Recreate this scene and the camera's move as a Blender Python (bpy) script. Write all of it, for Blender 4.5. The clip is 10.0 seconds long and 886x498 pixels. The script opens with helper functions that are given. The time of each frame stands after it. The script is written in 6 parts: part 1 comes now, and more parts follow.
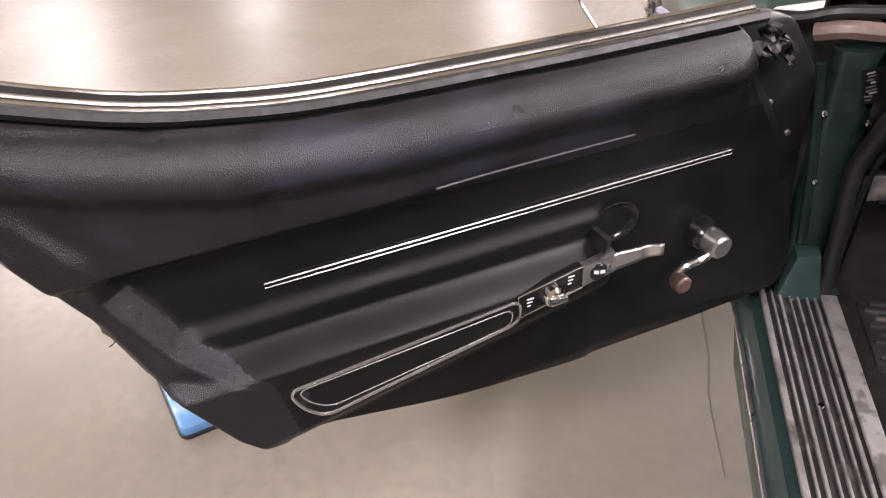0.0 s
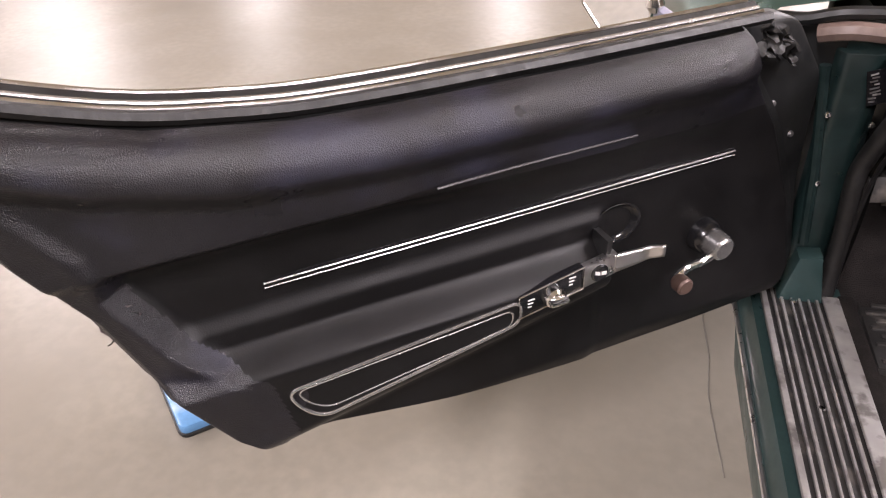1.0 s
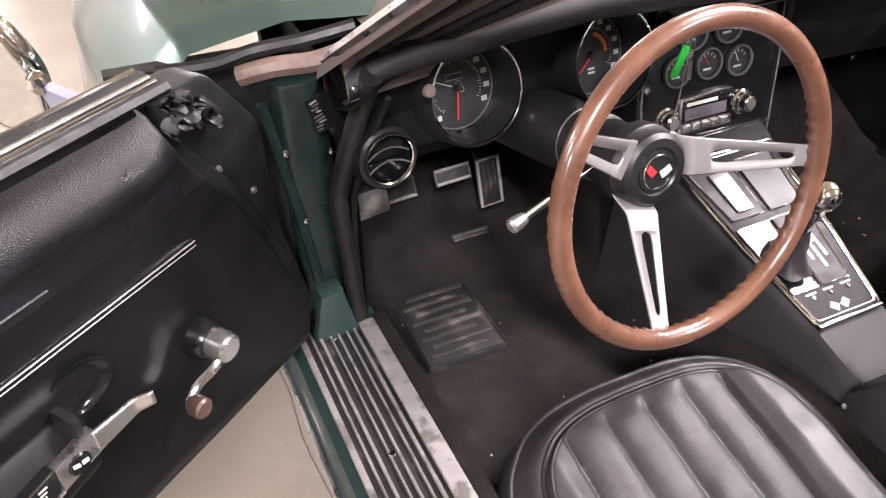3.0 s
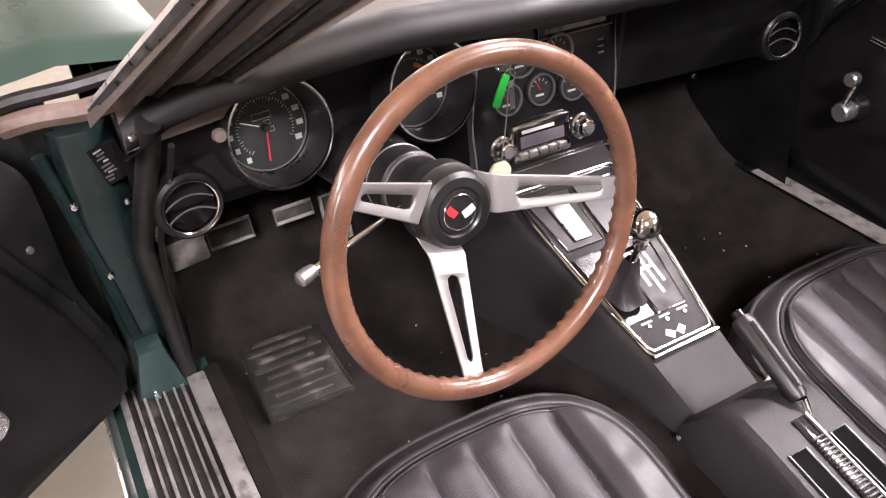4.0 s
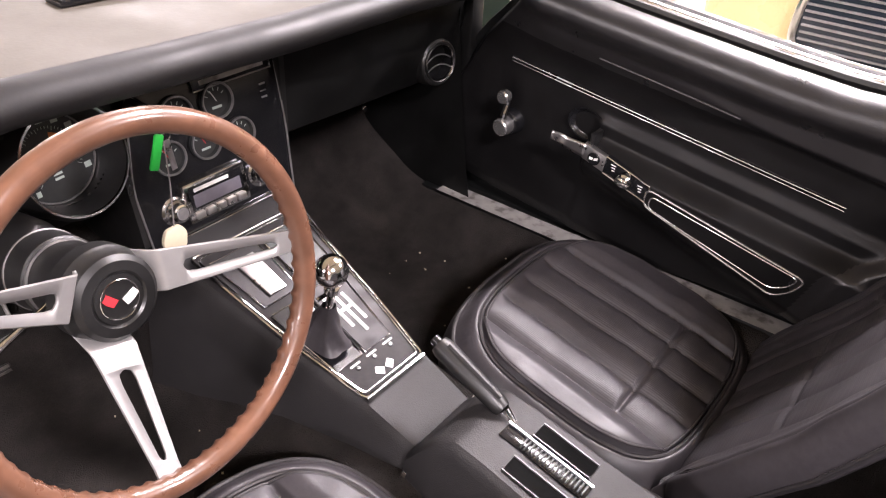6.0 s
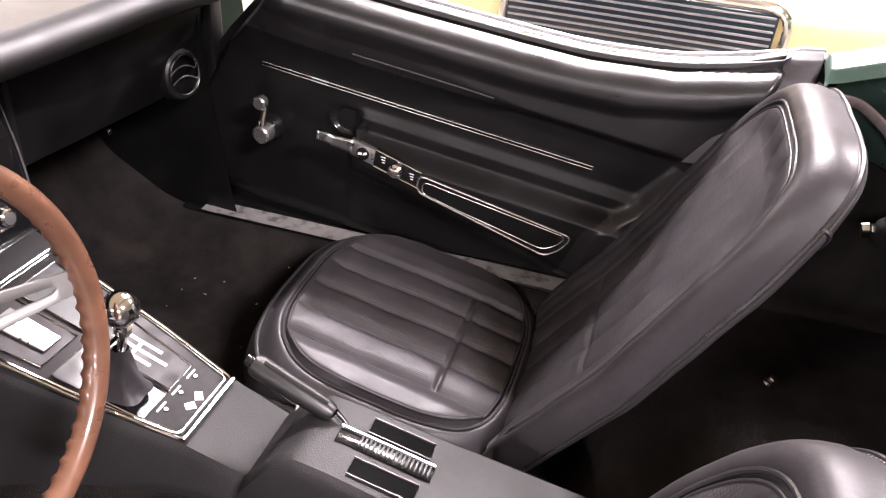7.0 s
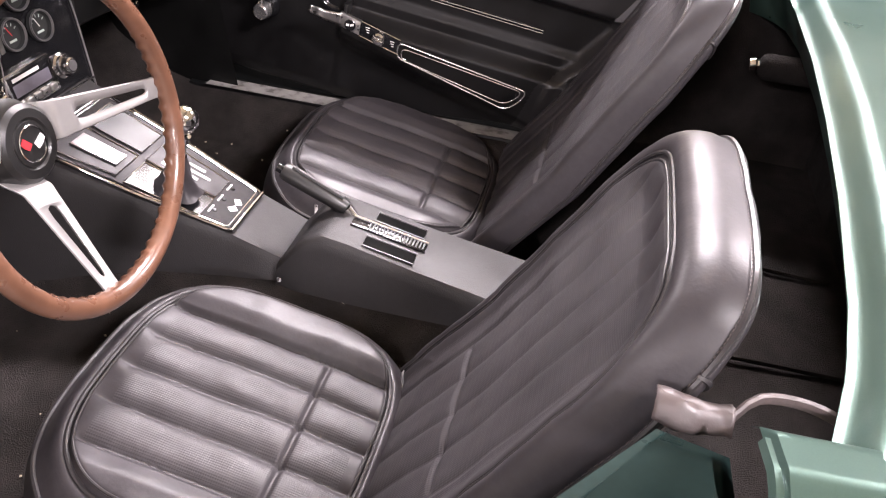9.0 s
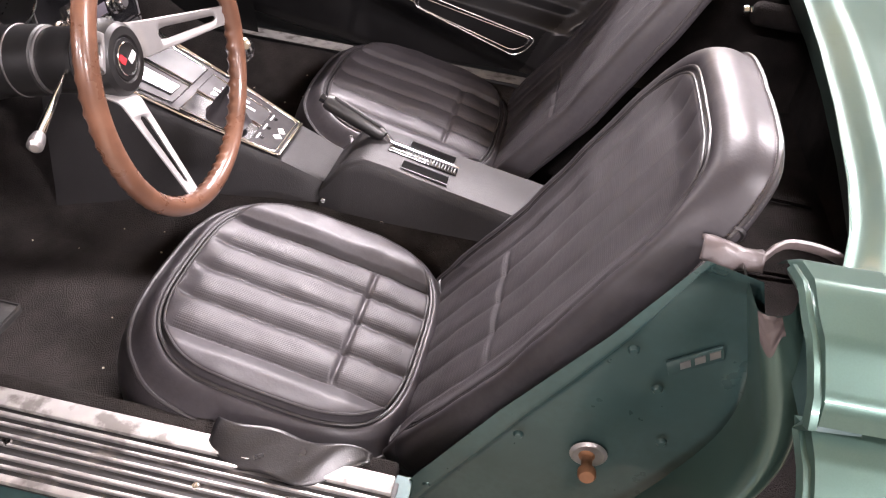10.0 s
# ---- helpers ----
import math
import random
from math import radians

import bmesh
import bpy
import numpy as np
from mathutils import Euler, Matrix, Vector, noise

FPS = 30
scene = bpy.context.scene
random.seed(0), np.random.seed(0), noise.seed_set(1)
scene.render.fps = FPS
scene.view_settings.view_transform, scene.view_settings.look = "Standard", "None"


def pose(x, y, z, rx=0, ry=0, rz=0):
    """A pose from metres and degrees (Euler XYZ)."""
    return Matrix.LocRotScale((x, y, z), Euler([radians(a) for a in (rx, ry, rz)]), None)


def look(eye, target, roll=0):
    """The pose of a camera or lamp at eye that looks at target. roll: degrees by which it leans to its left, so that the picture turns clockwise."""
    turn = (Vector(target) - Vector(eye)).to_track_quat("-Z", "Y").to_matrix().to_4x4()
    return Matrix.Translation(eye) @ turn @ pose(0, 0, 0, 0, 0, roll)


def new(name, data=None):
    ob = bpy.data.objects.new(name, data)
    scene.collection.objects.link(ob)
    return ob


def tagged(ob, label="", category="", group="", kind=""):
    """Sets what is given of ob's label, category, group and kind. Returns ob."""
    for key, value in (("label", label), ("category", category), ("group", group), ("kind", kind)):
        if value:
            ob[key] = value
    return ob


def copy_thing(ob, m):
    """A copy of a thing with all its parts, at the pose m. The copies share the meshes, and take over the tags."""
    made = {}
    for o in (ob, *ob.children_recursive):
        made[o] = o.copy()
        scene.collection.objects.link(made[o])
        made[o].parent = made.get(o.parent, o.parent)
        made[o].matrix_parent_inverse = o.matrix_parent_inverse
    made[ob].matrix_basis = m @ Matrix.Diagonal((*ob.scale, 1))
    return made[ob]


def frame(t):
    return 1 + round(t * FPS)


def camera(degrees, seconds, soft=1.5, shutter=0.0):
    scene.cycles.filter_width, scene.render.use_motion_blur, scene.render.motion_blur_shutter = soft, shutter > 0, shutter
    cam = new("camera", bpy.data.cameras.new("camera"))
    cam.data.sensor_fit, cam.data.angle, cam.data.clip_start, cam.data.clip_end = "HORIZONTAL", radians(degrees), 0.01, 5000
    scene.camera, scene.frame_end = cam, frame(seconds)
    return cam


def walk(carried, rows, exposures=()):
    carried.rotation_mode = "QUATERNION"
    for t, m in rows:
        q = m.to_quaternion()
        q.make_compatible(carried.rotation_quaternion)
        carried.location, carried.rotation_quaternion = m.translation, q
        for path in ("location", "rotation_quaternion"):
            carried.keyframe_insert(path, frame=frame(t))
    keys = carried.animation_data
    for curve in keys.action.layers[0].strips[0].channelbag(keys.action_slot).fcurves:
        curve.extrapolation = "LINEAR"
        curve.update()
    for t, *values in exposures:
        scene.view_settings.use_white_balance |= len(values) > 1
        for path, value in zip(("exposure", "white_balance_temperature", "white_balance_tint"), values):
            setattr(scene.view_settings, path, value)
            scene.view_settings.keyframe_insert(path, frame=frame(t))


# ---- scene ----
cam = camera(60.9, 10.0, soft=1.2)
PATH = [
    (0, (-0.9686, 0.0304, 1.179), (-1.3711, 1.6302, 0.049), -2.3),
    (0.5, (-0.9685, 0.0294, 1.182), (-1.3787, 1.6237, 0.046), -2.2),
    (1, (-0.9699, 0.0353, 1.179), (-1.3733, 1.6321, 0.044), -2.0),
    (1.5, (-0.95, 0.0798, 1.184), (-1.2695, 1.6815, 0.03), -3.7),
    (2, (-0.9275, 0.1596, 1.19), (-0.8843, 1.7786, 0.018), -3.9),
    (2.5, (-0.9126, 0.2188, 1.2), (-0.513, 1.7734, 0.007), -3.9),
    (3, (-0.8258, 0.2539, 1.198), (-0.1996, 1.7212, -0.008), -1.8),
    (3.2, (-0.7761, 0.2604, 1.196), (-0.1125, 1.7082, -0.014), -1.7),
    (4.3, (-0.6229, 0.234, 1.2), (0.1833, 1.6357, 0.022), -1.4),
    (4.5, (-0.6109, 0.2339, 1.201), (0.2276, 1.6187, 0.027), -1.3),
    (5, (-0.5856, 0.2306, 1.202), (0.3474, 1.568, 0.044), -1.5),
    (5.5, (-0.5711, 0.2236, 1.204), (0.4922, 1.4758, 0.063), -0.6),
    (6, (-0.5663, 0.242, 1.21), (0.7445, 1.2369, 0.075), 2.5),
    (6.2, (-0.5645, 0.2441, 1.21), (0.8271, 1.1444, 0.09), 2.1),
    (7.3, (-0.6262, 0.31, 1.186), (1.0227, 0.6268, 0.1), 6.0),
    (7.5, (-0.6515, 0.2992, 1.19), (0.9957, 0.5968, 0.095), 6.1),
    (8, (-0.7408, 0.2569, 1.193), (0.8921, 0.5455, 0.074), 6.3),
    (8.5, (-0.8496, 0.2352, 1.189), (0.7666, 0.5186, 0.046), 6.5),
    (9, (-0.9312, 0.2556, 1.19), (0.6449, 0.5252, -0.011), 6.1),
    (9.5, (-1.0367, 0.3174, 1.178), (0.5228, 0.5507, -0.052), 6.8),
    (10, (-1.1045, 0.3267, 1.182), (0.4544, 0.4958, -0.06), 8.2),
]
walk(cam, [(t, look(eye, target, roll)) for t, eye, target, roll in PATH],
     [(0.0, -0.40), (1.2, -0.34), (2.0, 0.0), (3.0, 0.26), (4.4, 0.25), (6.0, 0.28), (7.4, 0.40), (9.0, 0.44), (10.0, 0.50)])

# ---- light: a closed workshop hall with ceiling panels ----
hall = bpy.data.worlds.new("hall_air")
scene.world = hall
hall.use_nodes = True
hall.node_tree.nodes["Background"].inputs[0].default_value = (1.0, 0.95, 0.9, 1)
hall.node_tree.nodes["Background"].inputs[1].default_value = 0.02
LAMP_W = 730.0
LAMPS = [(-8.2, -3.6), (-2.3, -3.6), (4.6, -3.6), (-8.2, 2.2), (3.1, 0.6), (6.4, 0.6), (-8.2, 7.2), (4.6, 7.2),
         (-11.5, 12.5), (3.0, 12.5), (-10.4, 18.6), (-3.7, 18.6), (3.0, 18.6)]
CEIL = 4.6


# ---- helpers for building ----
def part(name, bm, material, parent=None, label="", smooth=35):
    """Link a bmesh as one mesh object, under a thing or a part."""
    me = bpy.data.meshes.new(name)
    bm.to_mesh(me)
    bm.free()
    me.materials.append(material)
    if smooth:
        me.shade_smooth()
        me.set_sharp_from_angle(angle=radians(smooth))
    ob = new(name, me)
    if parent is not None:
        ob.parent = parent
    return tagged(ob, label)


def thing(name, m, label, category, group="", kind=""):
    ob = new(name)
    ob.matrix_world = m
    ob.empty_display_size = 0.05
    return tagged(ob, label, category, group, kind)


def moved(bm, m):
    bmesh.ops.transform(bm, matrix=m, verts=bm.verts)
    return bm


def box(p, q, bevel=0.0, seg=2):
    bm = bmesh.new()
    bmesh.ops.create_cube(bm, size=1)
    for v in bm.verts:
        v.co = Vector([(a + b) / 2 + c * (b - a) for a, b, c in zip(p, q, v.co)])
    if bevel:
        bmesh.ops.bevel(bm, geom=bm.edges[:], offset=bevel, segments=seg, profile=0.5, affect="EDGES")
    return bm


def prism(poly, lo, hi, axes="xyz", bevel=0.0, seg=2):
    """A polygon in the plane of the first two axes, pushed out along the third."""
    k = ["xyz".index(a) for a in axes]
    bm = bmesh.new()

    def put(u, v, w):
        c = [0, 0, 0]
        c[k[0]], c[k[1]], c[k[2]] = u, v, w
        return bm.verts.new(c)
    a = [put(u, v, lo) for u, v in poly]
    b = [put(u, v, hi) for u, v in poly]
    n = len(poly)
    caps = [bm.faces.new(a), bm.faces.new(b)]
    for i in range(n):
        bm.faces.new((a[i], a[(i + 1) % n], b[(i + 1) % n], b[i]))
    bmesh.ops.recalc_face_normals(bm, faces=bm.faces)
    if bevel:
        rim = [e for f in caps for e in f.edges]
        bmesh.ops.bevel(bm, geom=rim, offset=bevel, segments=seg, profile=0.5, affect="EDGES")
    return bm


def tube(points, r, n=8, closed=False, flat=1.0):
    """A round bar along points; r is one radius or one for each point."""
    pts = [Vector(p) for p in points]
    rad = r if isinstance(r, (list, tuple)) else [r] * len(pts)
    m = len(pts)
    bm = bmesh.new()
    rings = []
    side = None
    for i, p in enumerate(pts):
        a = pts[(i - 1) % m] if closed or i else p
        b = pts[(i + 1) % m] if closed or i < m - 1 else p
        d = (b - a).normalized()
        if side is None:
            side = d.cross(Vector((0, 0, 1)))
            if side.length < 0.1:
                side = d.cross(Vector((1, 0, 0)))
        side = (side - d * side.dot(d)).normalized()
        up = d.cross(side)
        rings.append([bm.verts.new(p + (side * math.cos(2 * math.pi * j / n) * flat + up * math.sin(2 * math.pi * j / n)) * rad[i]) for j in range(n)])
    for i in range(m if closed else m - 1):
        x, y = rings[i], rings[(i + 1) % m]
        for j in range(n):
            bm.faces.new((x[j], x[(j + 1) % n], y[(j + 1) % n], y[j]))
    if not closed:
        bm.faces.new(rings[0])
        bm.faces.new(rings[-1])
    bmesh.ops.recalc_face_normals(bm, faces=bm.faces)
    return bm


def lathe(profile, n=32):
    """Turn (radius, height) pairs about z."""
    bm = bmesh.new()
    rings = []
    for r, z in profile:
        rings.append([bm.verts.new((r * math.cos(2 * math.pi * j / n), r * math.sin(2 * math.pi * j / n), z)) for j in range(n)] if r > 1e-6 else [bm.verts.new((0, 0, z))])
    for x, y in zip(rings, rings[1:]):
        for j in range(n):
            k = (j + 1) % n
            f = [x[j % len(x)], x[k % len(x)], y[k % len(y)], y[j % len(y)]]
            f = list(dict.fromkeys(f))
            if len(f) > 2:
                bm.faces.new(f)
    bmesh.ops.recalc_face_normals(bm, faces=bm.faces)
    return bm


def sheet(f, nu, nv, wrap=False):
    """A surface f(s, t) for s and t from 0 to 1."""
    bm = bmesh.new()
    vs = [[bm.verts.new(f(i / nu, j / nv)) for j in range(nv + 1)] for i in range(nu if wrap else nu + 1)]
    for i in range(nu):
        for j in range(nv):
            k = (i + 1) % len(vs)
            bm.faces.new((vs[i][j], vs[k][j], vs[k][j + 1], vs[i][j + 1]))
    return bm


def joined(*bms):
    out = bmesh.new()
    for bm in bms:
        me = bpy.data.meshes.new("tmp")
        bm.to_mesh(me)
        bm.free()
        out.from_mesh(me)
        bpy.data.meshes.remove(me)
    return out


def smooth(a, b, x):
    t = min(1.0, max(0.0, (x - a) / (b - a)))
    return t * t * (3 - 2 * t)


def curve(table, x):
    """Piecewise linear through (x, y) pairs."""
    if x <= table[0][0]:
        return table[0][1]
    for (x0, y0), (x1, y1) in zip(table, table[1:]):
        if x <= x1:
            return y0 + (y1 - y0) * (x - x0) / (x1 - x0)
    return table[-1][1]


def rounded(poly, r, n=5):
    """The polygon with its corners rounded."""
    out = []
    m = len(poly)
    for i in range(m):
        p, a, b = Vector(poly[i]), Vector(poly[i - 1]), Vector(poly[(i + 1) % m])
        k = min(r, (a - p).length * 0.45, (b - p).length * 0.45)
        s, e = p + (a - p).normalized() * k, p + (b - p).normalized() * k
        for j in range(n + 1):
            t = j / n
            q = s * (1 - t) ** 2 + p * 2 * t * (1 - t) + e * t * t
            out.append((q.x, q.y))
    return out


def fine(points, step):
    """Points along a polyline, smoothed, about step apart."""
    pts = [Vector(p) for p in points]
    out = []
    for i in range(len(pts) - 1):
        p0, p1, p2, p3 = pts[max(i - 1, 0)], pts[i], pts[i + 1], pts[min(i + 2, len(pts) - 1)]
        n = max(1, int((p2 - p1).length / step))
        for j in range(n):
            t = j / n
            out.append(0.5 * (2 * p1 + (p2 - p0) * t + (2 * p0 - 5 * p1 + 4 * p2 - p3) * t * t + (3 * p1 - p0 - 3 * p2 + p3) * t ** 3))
    return out + [pts[-1]]


# ---- materials ----
def material(name, colour, rough=0.5, metal=0.0, vary=0.15, scale=6.0, fine_scale=120.0, bump=0.0, bump_kind="noise", bump_scale=300.0, depth=0.001,
             coat=0.0, spots=None, spot_scale=8.0, spot_from=0.6, spot_soft=0.12, rough_vary=0.1, spec=0.5):
    m = bpy.data.materials.new(name)
    m.use_nodes = True
    nt = m.node_tree
    b = nt.nodes["Principled BSDF"]
    tc = nt.nodes.new("ShaderNodeTexCoord")

    def noise_at(s, detail=4.0):
        n = nt.nodes.new("ShaderNodeTexNoise")
        n.inputs["Scale"].default_value = s
        n.inputs["Detail"].default_value = detail
        nt.links.new(tc.outputs["Object"], n.inputs["Vector"])
        return n.outputs["Fac"]

    def ramp(src, a, b2, lo, hi):
        r = nt.nodes.new("ShaderNodeMapRange")
        r.inputs["From Min"].default_value, r.inputs["From Max"].default_value = a, b2
        r.inputs["To Min"].default_value, r.inputs["To Max"].default_value = lo, hi
        nt.links.new(src, r.inputs["Value"])
        return r.outputs["Result"]

    def mix(fac, a, c, blend="MIX"):
        x = nt.nodes.new("ShaderNodeMix")
        x.data_type, x.blend_type = "RGBA", blend
        if isinstance(fac, float):
            x.inputs["Factor"].default_value = fac
        else:
            nt.links.new(fac, x.inputs["Factor"])
        for sock, val in ((x.inputs[6], a), (x.inputs[7], c)):
            if isinstance(val, tuple):
                sock.default_value = (*val, 1)
            else:
                nt.links.new(val, sock)
        return x.outputs[2]
    dark = tuple(c * (1 - vary) for c in colour)
    light = tuple(min(1.0, c * (1 + vary)) for c in colour)
    col = mix(ramp(noise_at(scale), 0.3, 0.7, 0, 1), dark, light)
    col = mix(ramp(noise_at(fine_scale, 2.0), 0.35, 0.65, 0, 0.5), col, dark)
    if spots:
        col = mix(ramp(noise_at(spot_scale, 6.0), spot_from, spot_from + spot_soft, 0, 0.8), col, spots)
    nt.links.new(col, b.inputs["Base Color"])
    nt.links.new(ramp(noise_at(scale * 2.3), 0.3, 0.7, max(0.02, rough - rough_vary), min(1, rough + rough_vary)), b.inputs["Roughness"])
    b.inputs["Metallic"].default_value = metal
    b.inputs["Specular IOR Level"].default_value = spec
    b.inputs["Coat Weight"].default_value = coat
    b.inputs["Coat Roughness"].default_value = 0.05
    if bump:
        bp = nt.nodes.new("ShaderNodeBump")
        bp.inputs["Strength"].default_value, bp.inputs["Distance"].default_value = bump, depth
        if bump_kind == "noise":
            src = noise_at(bump_scale, 5.0)
        else:
            v = nt.nodes.new("ShaderNodeTexVoronoi")
            v.inputs["Scale"].default_value = bump_scale
            v.inputs["Randomness"].default_value = 0.0 if bump_kind == "weave" else 1.0
            nt.links.new(tc.outputs["Object"], v.inputs["Vector"])
            src = v.outputs["Distance"]
        nt.links.new(src, bp.inputs["Height"])
        nt.links.new(bp.outputs["Normal"], b.inputs["Normal"])
    return m


def glow(name, colour, strength):
    m = bpy.data.materials.new(name)
    m.use_nodes = True
    b = m.node_tree.nodes["Principled BSDF"]
    b.inputs["Base Color"].default_value = (*colour, 1)
    b.inputs["Emission Color"].default_value = (*colour, 1)
    b.inputs["Emission Strength"].default_value = strength
    return m


CONCRETE = material("sealed_concrete", (0.250, 0.228, 0.187), 0.32, vary=0.18, scale=1.1, fine_scale=30, bump=0.12, bump_scale=9, depth=0.004, spots=(0.195, 0.175, 0.138), spot_scale=3.1, spot_from=0.45, spot_soft=0.35, rough_vary=0.02, spec=0.09)
WALL = material("cream_wall_paint", (0.66, 0.61, 0.53), 0.7, vary=0.04, scale=0.6, bump=0.1, bump_scale=30)
CEILING = material("tan_ceiling_paint", (0.46, 0.41, 0.33), 0.8, vary=0.04, scale=0.5)
VINYL = material("black_grained_vinyl", (0.014, 0.0132, 0.0138), 0.33, vary=0.25, scale=9, bump=0.18, bump_kind="cells", bump_scale=560, depth=0.0008, rough_vary=0.06)
# The bluish spots put a cool sheen on the open door into the colour.
VINYL_BLUE = material("black_vinyl_blue_sheen", (0.0080, 0.0074, 0.0095), 0.36, vary=0.4, scale=7, bump=0.55, bump_kind="cells", bump_scale=760, depth=0.0011, rough_vary=0.10, spec=0.42, spots=(0.024, 0.024, 0.040), spot_scale=9, spot_from=0.52, spot_soft=0.2)
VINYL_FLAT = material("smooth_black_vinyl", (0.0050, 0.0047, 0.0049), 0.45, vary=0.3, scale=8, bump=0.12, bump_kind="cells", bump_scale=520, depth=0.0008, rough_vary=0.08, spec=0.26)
LEATHER = material("black_seat_vinyl", (0.032, 0.0288, 0.0316), 0.45, vary=0.25, scale=6, bump=0.22, bump_scale=240, depth=0.0009, rough_vary=0.07, spec=0.36)
WEAVE = material("black_woven_seat_vinyl", (0.038, 0.0345, 0.0372), 0.48, vary=0.25, scale=7, bump=0.45, bump_kind="weave", bump_scale=330, depth=0.0012, rough_vary=0.07, spec=0.38)
LIP_VINYL = material("dull_black_padding", (0.014, 0.0131, 0.0134), 0.54, vary=0.25, scale=6, bump=0.15, bump_scale=300, depth=0.0008, spec=0.35)
PIPING = material("black_piping", (0.024, 0.022, 0.023), 0.38, bump=0.2, bump_scale=400)
THREAD = material("grey_thread", (0.16, 0.14, 0.14), 0.8)
PLASTIC = material("black_satin_plastic", (0.011, 0.0107, 0.0107), 0.36, vary=0.3, bump=0.15, bump_scale=500, depth=0.0006)
BLACK_PAD = material("matt_black_moulding", (0.0045, 0.0045, 0.0044), 0.50, vary=0.4, scale=7, bump=0.15, bump_scale=300, depth=0.0008, spec=0.25)
CONSOLE_VINYL = material("grained_console_vinyl", (0.020, 0.0188, 0.0192), 0.56, vary=0.2, scale=8, bump=0.3, bump_kind="cells", bump_scale=520, depth=0.0008, rough_vary=0.05, spec=0.34)
GLOSS_BLACK = material("black_gloss_plastic", (0.008, 0.008, 0.009), 0.18, vary=0.2)
BLACK_METAL = material("black_painted_metal", (0.006, 0.0065, 0.0065), 0.45, vary=0.4, scale=12, bump=0.25, bump_scale=60, depth=0.002, spots=(0.018, 0.017, 0.016), spot_scale=25)
CARPET = material("black_loop_carpet", (0.024, 0.0207, 0.0193), 0.95, vary=0.45, scale=18, fine_scale=420, bump=1.0, bump_scale=520, depth=0.004, spec=0.15, spots=(0.042, 0.036, 0.032), spot_scale=5, spot_from=0.62)
MAT_RUBBER = material("worn_black_rubber", (0.02, 0.019, 0.018), 0.6, vary=0.4, scale=20, bump=0.3, bump_scale=90, spots=(0.09, 0.08, 0.07), spot_scale=22, spot_from=0.56)
WORN_RUBBER = material("scuffed_grey_rubber", (0.045, 0.042, 0.039), 0.5, vary=0.4, scale=24, bump=0.3, bump_scale=90, spots=(0.14, 0.125, 0.11), spot_scale=26, spot_from=0.52)
CHROME = material("polished_chrome", (0.78, 0.77, 0.76), 0.10, 1.0, vary=0.05, rough_vary=0.04)
BRUSHED = material("brushed_aluminium", (0.66, 0.64, 0.63), 0.34, 1.0, vary=0.08, scale=30, bump=0.12, bump_scale=500, depth=0.0004)
WORN_ALU = material("worn_aluminium_sill", (0.44, 0.42, 0.405), 0.42, 0.6, vary=0.3, scale=14, bump=0.35, bump_scale=70, depth=0.0015, spots=(0.10, 0.09, 0.085), spot_scale=18, spot_from=0.52)
DULL_ALU = material("dull_console_metal", (0.34, 0.33, 0.33), 0.38, 0.85, vary=0.2, scale=20, bump=0.2, bump_scale=150)
DARK_ALU = material("dark_anodised_metal", (0.034, 0.032, 0.033), 0.46, 0.3, vary=0.2, scale=20, bump=0.1, bump_scale=150, spec=0.16)
SPOKE = material("satin_spoke_aluminium", (0.37, 0.36, 0.355), 0.46, 0.55, vary=0.05, scale=30, bump=0.05, bump_scale=500, depth=0.0003)
TRIM = material("bright_trim_metal", (0.56, 0.55, 0.54), 0.24, 0.9, vary=0.05, rough_vary=0.05)
WOOD = material("walnut_wheel_rim", (0.135, 0.064, 0.039), 0.30, vary=0.3, scale=14, fine_scale=70, coat=0.45, rough_vary=0.05)
GREEN = material("metallic_green_paint", (0.062, 0.110, 0.092), 0.30, 0.65, vary=0.12, scale=3, fine_scale=700, coat=0.45, rough_vary=0.03)
GREEN_SATIN = material("dull_green_jamb_paint", (0.036, 0.071, 0.069), 0.36, 0.35, vary=0.2, scale=9, coat=0.25, bump=0.15, bump_scale=35, depth=0.002)
# The jamb green darkened, so the hinge post's shade is in the colour.
POST_GREEN = material("shade_darkened_jamb_green", (0.013, 0.027, 0.026), 0.36, 0.3, vary=0.35, scale=11, coat=0.2, bump=0.2, bump_scale=40, depth=0.002, spots=(0.05, 0.07, 0.068), spot_scale=16, spot_from=0.62)
SCUFFED = material("scuffed_aluminium", (0.40, 0.385, 0.37), 0.5, 0.35, vary=0.2, scale=30, bump=0.3, bump_scale=90, spots=(0.12, 0.11, 0.10), spot_scale=34, spot_from=0.52)
RUBBER = material("perished_grey_rubber", (0.095, 0.076, 0.074), 0.42, vary=0.35, scale=18, bump=0.5, bump_scale=40, depth=0.003)
DARK_RUBBER = material("aged_black_rubber", (0.012, 0.0115, 0.011), 0.5, vary=0.4, scale=25, bump=0.6, bump_scale=60, depth=0.003)
TAUPE = material("taupe_windscreen_trim", (0.17, 0.14, 0.125), 0.42, 0.2, vary=0.2, scale=8, bump=0.15, bump_scale=80)
STONE_TOP = material("pale_dash_cover", (0.072, 0.064, 0.051), 0.6, vary=0.08, scale=4, bump=0.2, bump_scale=200)
BLUE = material("blue_plastic_pad", (0.13, 0.30, 0.55), 0.35, vary=0.25, scale=9, spots=(0.45, 0.55, 0.62), spot_scale=12, spot_from=0.58)
CREAM = material("cream_car_paint", (0.72, 0.58, 0.30), 0.3, vary=0.06, scale=2, coat=0.8)
GREY_PAINT = material("silver_grey_car_paint", (0.35, 0.33, 0.30), 0.3, 0.4, vary=0.06, coat=0.8)
GLASS_DARK = material("dark_window_glass", (0.02, 0.025, 0.035), 0.08, vary=0.1)
